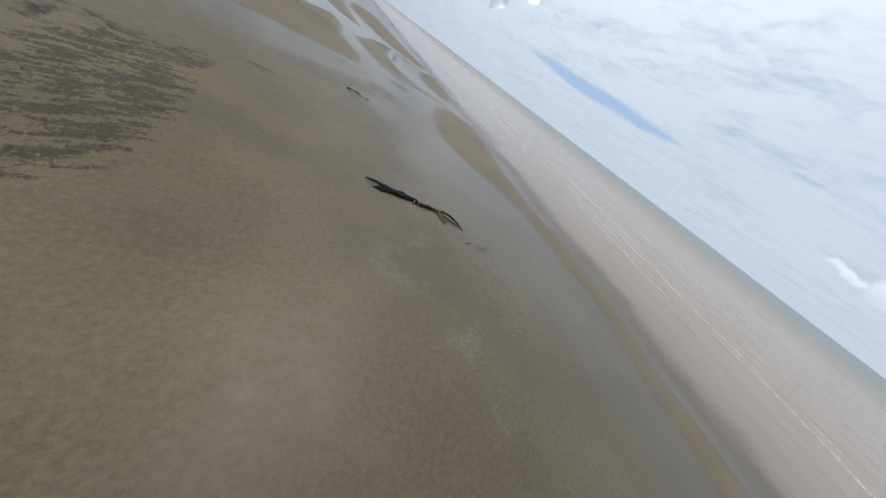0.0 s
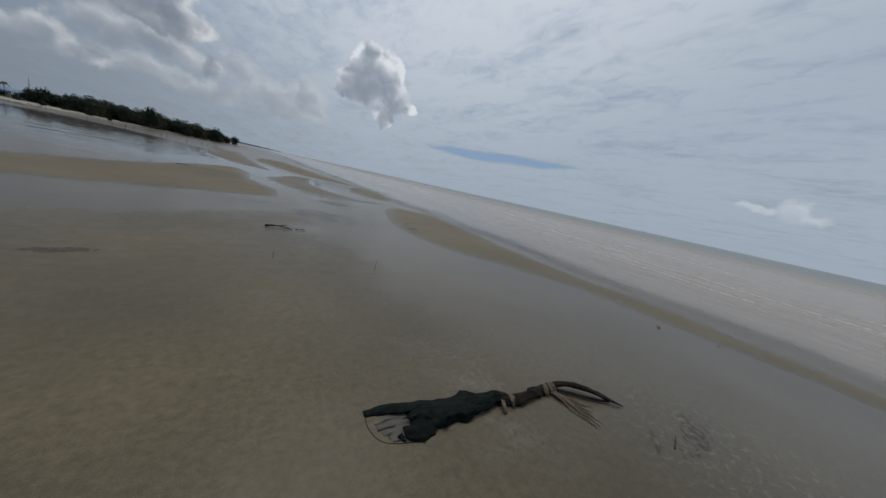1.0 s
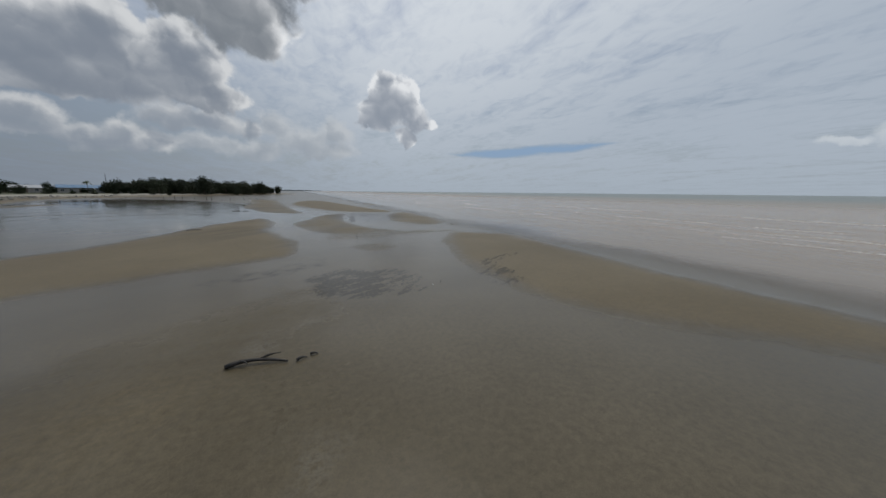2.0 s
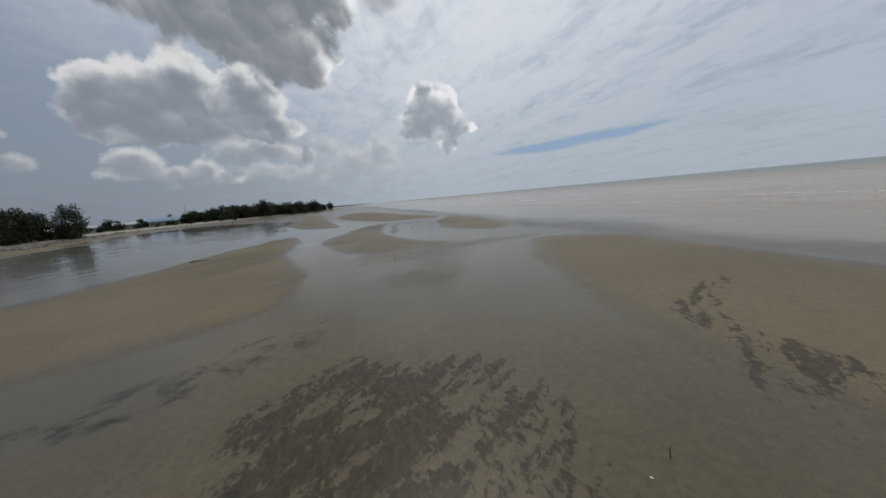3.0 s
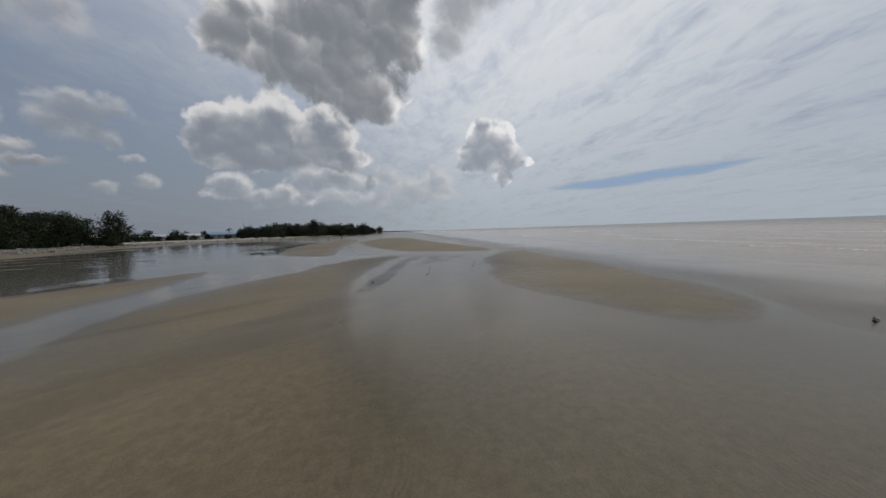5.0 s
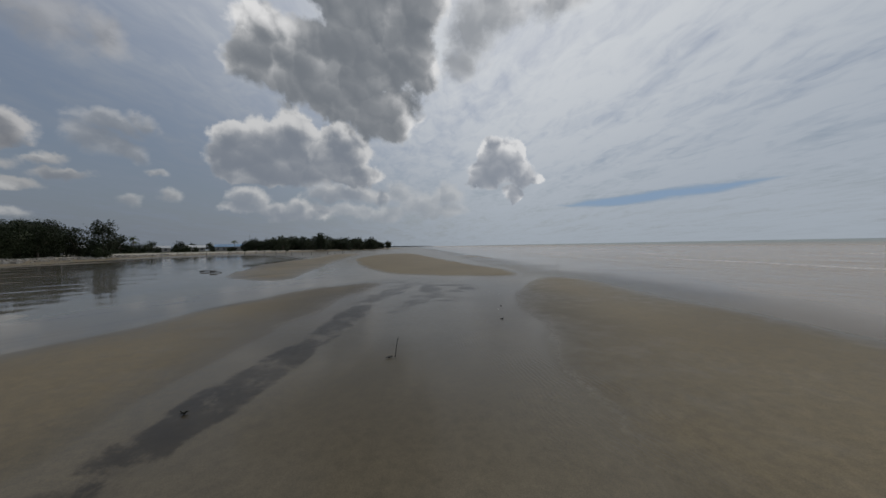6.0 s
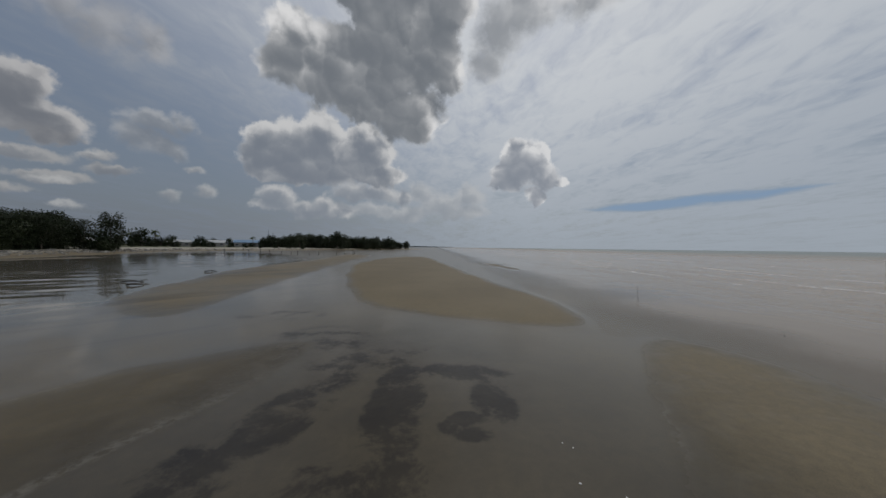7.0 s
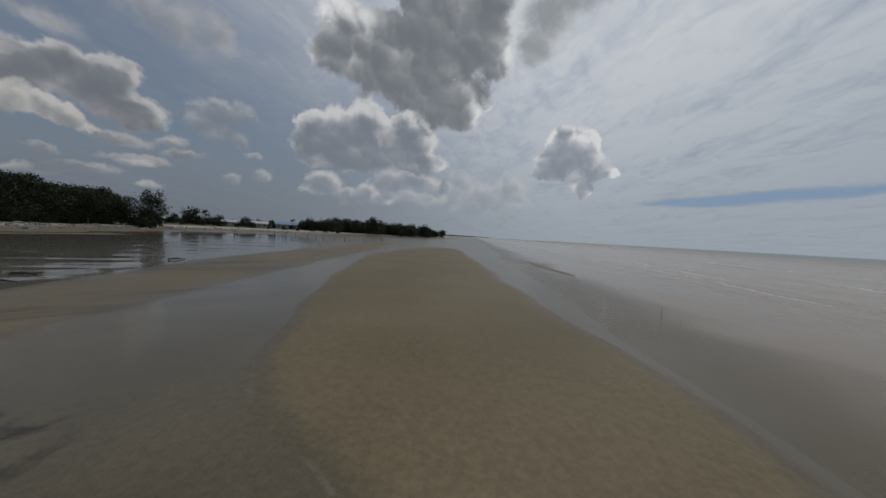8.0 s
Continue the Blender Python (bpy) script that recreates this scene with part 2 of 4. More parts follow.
def sand_material():
    m, n = material("tidal_sand")
    at = n.node("ShaderNodeNewGeometry").outputs["Position"]
    x, y, z = n.xyz(at)
    broad, mid, fine = n.noise(at, 0.16, 4.0), n.noise(at, 1.1, 5.0, 0.6), n.noise(at, 7.0, 8.0, 0.75)
    grain = n.noise(at, 90.0, 3.0, 0.75)
    # height above the water decides how wet the sand is
    waver = n.math("ADD", n.math("MULTIPLY", n.math("SUBTRACT", mid, 0.5), 0.012), n.math("MULTIPLY", n.math("SUBTRACT", fine, 0.5), 0.006))
    level = n.math("ADD", z, waver)
    dry = n.step(level, 0.002, 0.034)
    damp = n.mix(n.step(broad, 0.35, 0.65), (0.096, 0.077, 0.046), (0.12, 0.097, 0.06))
    upper = n.mix(n.step(broad, 0.35, 0.65), (0.148, 0.116, 0.068), (0.176, 0.14, 0.084))
    colour = n.mix(dry, damp, upper)
    bank = n.step(z, 0.35, 0.8)
    colour = n.mix(bank, colour, n.mix(mid, (0.30, 0.27, 0.22), (0.46, 0.43, 0.37)))
    inland = n.step(z, 1.05, 1.25)
    colour = n.mix(inland, colour, (0.07, 0.075, 0.04))
    colour = n.mix(0.62, colour, n.mix(n.step(n.math("ADD", n.math("MULTIPLY", fine, 0.5), n.math("MULTIPLY", grain, 0.5)), 0.3, 0.7), (0.22, 0.22, 0.22), (0.78, 0.78, 0.78)), "OVERLAY")
    # dark silt and weed caught on the flats, in ragged patches combed by the tide
    def ragged(rows):
        most = None
        for px, py, rx, ry, turn, edge in rows:
            one = n.math("MULTIPLY", patch(n, x, y, px, py, rx, ry, turn), edge)
            most = one if most is None else n.math("MAXIMUM", most, one)
        return most

    along = n.math("ADD", n.math("MULTIPLY", x, 0.81), n.math("MULTIPLY", y, 0.59))
    across = n.math("SUBTRACT", n.math("MULTIPLY", y, 0.81), n.math("MULTIPLY", x, 0.59))
    lanes = n.noise(n.join(n.math("MULTIPLY", along, 0.3), across, 0.0), 3.0, 3.0, 0.55, 0.4)
    flecks = n.noise(n.vec("MULTIPLY", at, (1.6, 1.0, 1.0)), 5.5, 4.0, 0.65, 0.8)
    combed = ragged(SILT)
    streaks = n.math("ADD", n.math("MULTIPLY", lanes, 0.62), n.math("MULTIPLY", flecks, 0.38))
    stain = n.step(n.math("ADD", streaks, n.math("MULTIPLY", combed, 0.15)), 0.565, 0.625)
    stain = n.math("MULTIPLY", n.math("MULTIPLY", stain, n.step(combed, 0.02, 0.25)), n.step(flecks, 0.3, 0.7, 0.6, 1.0))
    soft = ragged(BLOTCHES)
    cloudy = n.math("ADD", n.math("MULTIPLY", n.noise(at, 1.3, 7.0, 0.68, 0.3), 1.25), n.math("MULTIPLY_ADD", fine, 0.3, -0.27))
    blot = n.math("MULTIPLY", n.step(n.math("ADD", cloudy, n.math("MULTIPLY", soft, 0.26)), 0.56, 0.76), n.step(soft, 0.0, 0.35))
    stain = n.math("MAXIMUM", n.math("MULTIPLY", stain, 0.85), n.math("MULTIPLY", blot, n.step(mid, 0.25, 0.75, 0.75, 0.97)))
    colour = n.mix(stain, colour, n.mix(mid, (0.038, 0.031, 0.021), (0.02, 0.0165, 0.012)))
    colour = n.mix(n.math("MULTIPLY", patch(n, x, y, 12.5, 66.5, 6.5, 9.5), n.step(mid, 0.2, 0.8, 0.5, 0.85)), colour, n.mix(stain, (0.045, 0.037, 0.025), (0.016, 0.013, 0.011)))
    # the sheltered lagoon: smooth water between long streaks of bare mud
    calm = patch(n, x, y, -28.0, 108.0, 26.0, 85.0, 28)
    drawn = n.noise(n.join(n.math("ADD", n.math("MULTIPLY", x, 0.09), n.math("MULTIPLY", y, 0.11)), n.math("SUBTRACT", n.math("MULTIPLY", y, 0.64), n.math("MULTIPLY", x, 0.77)), 0.0), 0.45, 5.0, 0.6, 0.4)
    mud = n.math("MULTIPLY", calm, n.step(drawn, 0.52, 0.62))
    colour = n.mix(n.math("MULTIPLY", mud, 0.6), colour, (0.05, 0.041, 0.028))
    # wet glints among the ripples, painted as pale spots in the sand colour
    glints = n.math("MAXIMUM", patch(n, x, y, 15.8, 44.5, 5.5, 4.5), n.math("MULTIPLY", patch(n, x, y, 9.5, 9.0, 2.5, 4.5), 0.8))
    glints = n.math("MULTIPLY", glints, n.step(n.noise(n.vec("MULTIPLY", at, (1.0, 1.7, 1.0)), 4.5, 5.0, 0.7, 0.6), 0.52, 0.68))
    colour = n.mix(n.math("MULTIPLY", glints, 0.5), colour, (0.25, 0.225, 0.185))
    # pale froth plus painted sky reflection of thin water along the water lines
    rim = n.math("MULTIPLY", n.step(n.math("ABSOLUTE", n.math("SUBTRACT", level, 0.004)), 0.0, 0.0045, 1.0, 0.0), n.step(n.noise(at, 0.3, 3.0), 0.46, 0.64))
    rim = n.math("MULTIPLY", rim, n.step(n.noise(at, 9.0, 4.0, 0.7), 0.36, 0.6))
    colour = n.mix(n.math("MULTIPLY", rim, 0.14), colour, (0.46, 0.44, 0.4))
    # ripple marks
    wave = n.node("ShaderNodeTexWave")
    wave.wave_type, wave.bands_direction = "BANDS", "X"
    warped = n.vec("ADD", at, n.vec("SCALE", n.noise(at, 0.9, 3.0, 0.5, 0.0, "Color"), scale=0.5))
    n.put(wave.inputs["Vector"], warped)
    wave.inputs["Scale"].default_value, wave.inputs["Distortion"].default_value = 4.6, 4.0
    wave.inputs["Detail"].default_value, wave.inputs["Detail Scale"].default_value = 3.0, 2.0
    where = n.math("MAXIMUM", patch(n, x, y, 11.0, 43.5, 10.0, 6.5), n.math("MAXIMUM", patch(n, x, y, 14.3, 58.5, 1.1, 4.5, 12), n.math("MAXIMUM", n.math("MULTIPLY", patch(n, x, y, 16.0, 80.0, 5.0, 9.0), 0.35), n.math("MULTIPLY", patch(n, x, y, 10.5, 10.5, 3.5, 6.0), 0.4))))
    where = n.math("MULTIPLY", where, n.step(n.noise(at, 0.8, 4.0, 0.6), 0.36, 0.66))
    ripple = n.math("MULTIPLY", wave.outputs["Fac"], where)
    normal = n.bump(ripple, 0.3, 0.012)
    normal = n.bump(n.math("ADD", n.math("MULTIPLY", fine, 0.6), n.math("MULTIPLY", grain, 0.4)), 0.09, 0.006, normal)
    normal = n.bump(mid, 0.12, 0.03, normal)
    rough = n.math("ADD", n.step(level, 0.0, 0.05, 0.4, 0.54), n.math("MULTIPLY", n.math("SUBTRACT", fine, 0.5), 0.25))
    p = surface(n, colour, n.math("ADD", rough, n.math("MULTIPLY", bank, 0.3), clamp=True), normal, spec=0.15)
    # standing water in the channels, and a thin broken film on the low sand beside them
    pool = n.step(level, -0.004, 0.009, 0.62, 0.0)
    film = n.math("MULTIPLY", n.step(n.math("ADD", level, n.math("MULTIPLY", n.math("SUBTRACT", n.noise(at, 2.2, 5.0, 0.7, 0.5), 0.5), 0.05)), 0.0, 0.03, 1.0, 0.0), 0.4)
    n.put(p.inputs["Coat Normal"], n.bump(n.math("MULTIPLY", n.math("ADD", n.math("MULTIPLY", ripple, 0.8), n.math("MULTIPLY", fine, 0.3)), n.math("MULTIPLY_ADD", calm, -0.85, 1.0)), 0.2, 0.01))
    n.put(p.inputs["Coat Weight"], n.math("MULTIPLY", n.math("MAXIMUM", n.math("MULTIPLY", pool, n.math("MULTIPLY_ADD", calm, 0.6, 1.0)), film), n.math("MULTIPLY", n.step(bank, 0.0, 0.3, 1.0, 0.0), n.math("MULTIPLY_ADD", stain, -0.6, 1.0))))
    n.put(p.inputs["Coat Roughness"], n.math("MULTIPLY", n.math("ADD", n.step(pool, 0.0, 0.62, 0.16, 0.0), n.step(mid, 0.3, 0.7, 0.13, 0.25)), n.math("MULTIPLY_ADD", calm, -0.75, 1.0)))
    p.inputs["Coat IOR"].default_value = 1.27
    return m


def water_material():
    m, n = material("shallow_turbid_water")
    at = n.node("ShaderNodeNewGeometry").outputs["Position"]
    x, y, z = n.xyz(at)
    off = n.math("ADD", x, n.math("MULTIPLY", n.math("SUBTRACT", n.noise(at, 0.12, 3.0), 0.5), 8.0))
    sea = n.step(off, 24.0, 36.0)
    far = n.step(x, 50.0, 420.0)
    chop = n.noise(n.vec("MULTIPLY", at, (1.0, 0.3, 1.0)), 1.1, 6.0, 0.62, 0.5)
    swell = n.noise(n.vec("MULTIPLY", at, (0.5, 0.09, 1.0)), 0.55, 4.0, 0.55)
    still = n.noise(at, 5.0, 3.0)
    normal = n.bump(n.math("MULTIPLY", still, n.math("SUBTRACT", 1.0, sea)), 0.04, 0.008)
    normal = n.bump(n.math("MULTIPLY", n.math("ADD", chop, n.math("MULTIPLY", swell, 1.6)), sea), 0.6, 0.24, normal)
    # silty water, browner inshore and greener far out
    silty = n.mix(n.noise(at, 0.05, 3.0), (0.35, 0.272, 0.193), (0.395, 0.31, 0.226))
    silty = n.mix(n.step(off, 22.0, 44.0), (0.27, 0.215, 0.155), silty)
    silty = n.mix(far, silty, (0.2, 0.225, 0.2))
    # broken crests along the bar
    line = n.math("ADD", x, n.math("MULTIPLY", n.math("SUBTRACT", n.noise(n.vec("MULTIPLY", at, (0.3, 1.0, 1.0)), 0.06, 3.0), 0.5), 8.0))
    rows = None
    for crest, width in ((37.5, 0.4), (41.0, 0.8), (44.5, 0.6), (52.0, 0.9), (70.0, 1.6)):
        one = n.step(n.math("ABSOLUTE", n.math("SUBTRACT", line, crest)), 0.0, width, 1.0, 0.0)
        rows = one if rows is None else n.math("MAXIMUM", rows, one)
    broken = n.math("MULTIPLY", n.step(n.noise(n.vec("MULTIPLY", at, (0.7, 0.14, 1.0)), 0.4, 5.0, 0.7), 0.44, 0.58), rows)
    lace = n.step(n.noise(at, 3.0, 5.0, 0.75), 0.42, 0.6)
    foam = n.math("MULTIPLY", n.math("MULTIPLY", broken, lace), 0.85)
    p = n.node("ShaderNodeBsdfPrincipled")
    n.put(p.inputs["Base Color"], n.mix(foam, silty, (0.78, 0.77, 0.74)))
    n.put(p.inputs["Roughness"], n.math("ADD", n.step(x, 24.0, 200.0, 0.1, 0.3), n.math("MULTIPLY", foam, 0.5)))
    p.inputs["IOR"].default_value = 1.33
    p.inputs["Specular IOR Level"].default_value = 0.2
    n.put(p.inputs["Normal"], normal)
    film = n.node("ShaderNodeMixShader")
    gloss = n.node("ShaderNodeBsdfGlossy")
    gloss.inputs["Roughness"].default_value = 0.1
    n.put(gloss.inputs["Normal"], normal)
    fresnel = n.node("ShaderNodeFresnel")
    fresnel.inputs[0].default_value = 1.33
    n.put(fresnel.inputs["Normal"], normal)
    see = n.node("ShaderNodeBsdfTransparent")
    see.inputs[0].default_value = (0.985, 0.98, 0.97, 1.0)
    n.put(film.inputs[0], n.math("MULTIPLY", fresnel.outputs[0], n.step(off, 19.0, 30.0)))
    n.put(film.inputs[1], see.outputs[0])
    n.put(film.inputs[2], gloss.outputs[0])
    both = n.node("ShaderNodeMixShader")
    n.put(both.inputs[0], n.math("MAXIMUM", n.math("MULTIPLY", n.step(off, 18.5, 26.0), 0.98), n.step(x, -6.0, 4.0, 0.5, 0.08)))
    n.put(both.inputs[1], film.outputs[0])
    n.put(both.inputs[2], p.outputs[0])
    n.put(n.node("ShaderNodeOutputMaterial").inputs[0], both.outputs[0])
    return m


def leaf_material(name, dark, light):
    m, n = material(name)
    at = n.node("ShaderNodeTexCoord").outputs["Object"]
    geo = n.node("ShaderNodeNewGeometry")
    own = n.node("ShaderNodeObjectInfo").outputs["Random"]
    colour = n.mix(geo.outputs["Random Per Island"], dark, light)
    colour = n.mix(n.noise(at, 0.5, 3.0), colour, n.mix(own, dark, light))
    surface(n, colour, 0.62, spec=0.25)
    return m


# patches of dark silt on the flats: centre, radii, turn in degrees, strength
SILT = [
    (-5.2, 12.5, 2.4, 6.6, 6, 0.75), (-4.6, 17.6, 0.9, 1.9, -10, 0.8), (-2.5, 21.3, 0.9, 0.35, 10, 0.8), (5.6, 32.2, 2.0, 2.6, 10, 1.0), (7.3, 31.8, 1.5, 2.6, 0, 0.62),
    (12.0, 30.7, 1.2, 1.9, -25, 0.55), (12.9, 33.0, 0.5, 1.3, -20, 0.6), (14.2, 33.6, 2.2, 0.5, 20, 0.4), (9.2, 11.2, 1.6, 0.5, 0, 0.3), (4.2, 36.5, 1.8, 1.2, 20, 0.22),
]
# softer blotches of dark mud, same order
BLOTCHES = [
    (9.85, 59.6, 0.55, 3.4, -8, 0.95), (10.45, 63.8, 0.55, 3.6, -6, 0.9), (11.2, 68.0, 0.7, 2.9, -20, 0.8), (12.1, 70.6, 1.6, 0.6, 10, 0.6),
    (13.05, 68.9, 0.6, 2.1, 0, 1.0), (14.2, 70.1, 1.3, 0.55, -8, 0.95), (14.7, 69.1, 0.5, 1.1, 0, 0.85), (14.2, 68.2, 0.55, 0.45, 0, 0.8), (12.9, 67.1, 1.1, 0.6, 0, 0.85), (12.3, 65.6, 0.6, 1.8, -25, 0.6), (13.6, 66.3, 0.8, 0.7, 0, 0.5),
    (8.0, 75.2, 2.2, 1.2, 0, 0.3), (10.4, 72.4, 2.0, 1.6, 20, 0.38), (12.4, 71.4, 1.4, 0.9, 0, 0.4), (2.5, 35.0, 3.5, 0.9, 25, 0.4), (8.0, 34.6, 3.4, 1.4, 0, 0.12), (-8.0, 16.0, 5.0, 2.0, 20, 0.4),
]
SAND, WATER = sand_material(), water_material()
LEAF = leaf_material("broad_leaves", (0.011, 0.018, 0.007), (0.034, 0.047, 0.017))
# headland foliage, with distance haze mixed into its leaf colours
HAZED_LEAF = leaf_material("hazed_headland_leaves", (0.02, 0.028, 0.014), (0.05, 0.062, 0.03))
NEEDLE = leaf_material("feathery_leaves", (0.016, 0.024, 0.012), (0.042, 0.052, 0.026))
FROND = leaf_material("palm_fronds", (0.03, 0.05, 0.016), (0.08, 0.1, 0.035))
BARK = plain("bark", (0.06, 0.05, 0.04), (0.16, 0.135, 0.11), 3.0, 0.9, 0.6, 0.02)
GREY_WOOD = plain("weathered_wood", (0.05, 0.042, 0.034), (0.15, 0.13, 0.105), 7.0, 0.85, 0.6, 0.01)
WET_WOOD = plain("wet_dark_wood", (0.012, 0.011, 0.01), (0.05, 0.042, 0.034), 9.0, 0.5, 0.6, 0.01)
BLACK_CLOTH = plain("black_wet_cloth", (0.003, 0.005, 0.0045), (0.015, 0.021, 0.019), 9.0, 0.75, 1.0, 0.05, 0.0, 0.1)
PLASTIC = plain("wet_plastic", (0.045, 0.039, 0.028), (0.085, 0.073, 0.052), 12.0, 0.55, 0.5, 0.01)
ROPE = plain("brown_rope", (0.05, 0.036, 0.024), (0.19, 0.135, 0.09), 25.0, 0.9, 0.8, 0.008)
PLASTER = plain("pale_plaster", (0.26, 0.245, 0.22), (0.42, 0.4, 0.37), 1.2, 0.9, 0.1)
BLUE_ROOF = plain("blue_metal_roof", (0.10, 0.20, 0.34), (0.18, 0.29, 0.42), 0.8, 0.5, 0.1)
WHITE_ROOF = plain("pale_metal_roof", (0.3, 0.305, 0.31), (0.5, 0.51, 0.52), 0.8, 0.5, 0.1)
BROWN_ROOF = plain("rusty_roof", (0.13, 0.10, 0.08), (0.24, 0.19, 0.15), 1.2, 0.8, 0.2)
SOAKED_BARK = plain("soaked_bark", (0.006, 0.005, 0.004), (0.04, 0.03, 0.022), 9.0, 0.85, 1.0, 0.04, 0.0, 0.12)
STEEL = plain("galvanised_steel", (0.2, 0.21, 0.22), (0.34, 0.35, 0.36), 2.0, 0.5, 0.1, 0.005, 0.6)
DARK_GLASS = plain("dark_window_glass", (0.02, 0.025, 0.03), (0.05, 0.055, 0.06), 1.0, 0.15, 0.0)
SHELL = plain("white_shell", (0.6, 0.58, 0.54), (0.82, 0.8, 0.77), 30.0, 0.5, 0.2, 0.002)
ROCK = plain("pale_rubble", (0.2, 0.185, 0.165), (0.46, 0.44, 0.4), 1.5, 0.9, 0.5, 0.05)
WEED = plain("dark_seaweed", (0.012, 0.013, 0.009), (0.04, 0.038, 0.024), 20.0, 0.5, 0.4, 0.01)


# ---- mesh helpers ----
def mesh_of(name, bm, mat, smooth=True):
    me = bpy.data.meshes.new(name)
    bm.to_mesh(me)
    bm.free()
    me.materials.append(mat)
    me.shade_smooth() if smooth else me.shade_flat()
    return me


def part(name, bm, mat, parent, label="", smooth=True):
    ob = new(name, mesh_of(name, bm, mat, smooth))
    ob.parent = parent
    if label:
        tagged(ob, label)
    return ob


def thing(name, label, category, at=(0, 0, 0), turn=0.0, group="", kind="", data=None):
    ob = new(name, data)
    ob.matrix_world = pose(*at, 0, 0, turn)
    return tagged(ob, label, category, group, kind)


def tube(bm, points, radii, sides=8, rough=0.0, squash=1.0):
    """A closed tube along the points, with a little noise on its skin."""
    rings, points = [], [Vector(p) for p in points]
    for i, p in enumerate(points):
        ahead = (points[min(i + 1, len(points) - 1)] - points[max(i - 1, 0)]).normalized()
        side = ahead.cross(Vector((0, 0, 1)))
        side = side.normalized() if side.length > 0.05 else Vector((1, 0, 0))
        up = side.cross(ahead)
        ring = []
        for k in range(sides):
            a = 2 * math.pi * k / sides
            r = radii[i] * (1 + rough * noise.noise(p * 3.1 + Vector((k * 1.7, radii[i] * 9, 0))) + 0.5 * rough * noise.noise(p * 11 + Vector((k * 2.3, 0, 5))))
            ring.append(bm.verts.new(p + side * math.cos(a) * r + up * math.sin(a) * r * squash))
        rings.append(ring)
    for a, b in zip(rings, rings[1:]):
        for k in range(sides):
            bm.faces.new((a[k], a[(k + 1) % sides], b[(k + 1) % sides], b[k]))
    bm.faces.new(rings[0][::-1])
    bm.faces.new(rings[-1])
    return bm


def box(bm, low, high, bevel=0.0):
    made = bmesh.ops.create_cube(bm, size=1.0)["verts"]
    size = [b - a for a, b in zip(low, high)]
    for v in made:
        v.co = Vector([a + (c + 0.5) * s for a, c, s in zip(low, v.co, size)])
    if bevel:
        edges = list({e for v in made for e in v.link_edges})
        bmesh.ops.bevel(bm, geom=edges, offset=bevel, segments=2, affect="EDGES")
    return bm


def curve_points(points, steps):
    """A smooth line through the points (Catmull-Rom)."""
    p = [Vector(q) for q in points]
    p = [2 * p[0] - p[1], *p, 2 * p[-1] - p[-2]]
    out = []
    for i in range(1, len(p) - 2):
        for s in range(steps):
            t = s / steps
            a, b, c, d = p[i - 1], p[i], p[i + 1], p[i + 2]
            out.append(0.5 * ((2 * b) + (c - a) * t + (2 * a - 5 * b + 4 * c - d) * t * t + (3 * b - a - 3 * c + d) * t ** 3))
    out.append(p[-2])
    return out


# ---- ground: one sheet of tidal flats, bank and sea bed ----
def closed(points):
    p = np.array(points, float)
    out = []
    for i in range(len(p)):
        a, b, c, d = p[i - 1], p[i], p[(i + 1) % len(p)], p[(i + 2) % len(p)]
        for t in (0, 0.34, 0.67):
            out.append(0.5 * ((2 * b) + (c - a) * t + (2 * a - 5 * b + 4 * c - d) * t * t + (3 * b - a - 3 * c + d) * t ** 3))
    return np.array(out)


def inside(x, y, outline):
    """Signed distance to a closed outline, positive inside."""
    best, odd = np.full(x.shape, 1e9), np.zeros(x.shape, bool)
    for (ax, ay), (bx, by) in zip(outline, np.roll(outline, -1, 0)):
        dx, dy = bx - ax, by - ay
        t = np.clip(((x - ax) * dx + (y - ay) * dy) / (dx * dx + dy * dy + 1e-9), 0, 1)
        best = np.minimum(best, np.hypot(x - ax - t * dx, y - ay - t * dy))
        odd ^= ((ay > y) != (by > y)) & (x < (bx - ax) * (y - ay) / (by - ay + 1e-12) + ax)
    return np.where(odd, best, -best)


def ease(v, low, high):
    t = np.clip((v - low) / (high - low), 0, 1)
    return t * t * (3 - 2 * t)


def wobble(x, y, size, seed):
    """Smooth noise from a few crossed sines."""
    r = np.random.RandomState(seed)
    total = np.zeros(x.shape)
    for k in range(7):
        a, f, p = r.uniform(0, 2 * np.pi), r.uniform(0.6, 1.8) / size, r.uniform(0, 6.28)
        total += np.sin((x * np.cos(a) + y * np.sin(a)) * f * 2 * np.pi + p)
    return total / 7


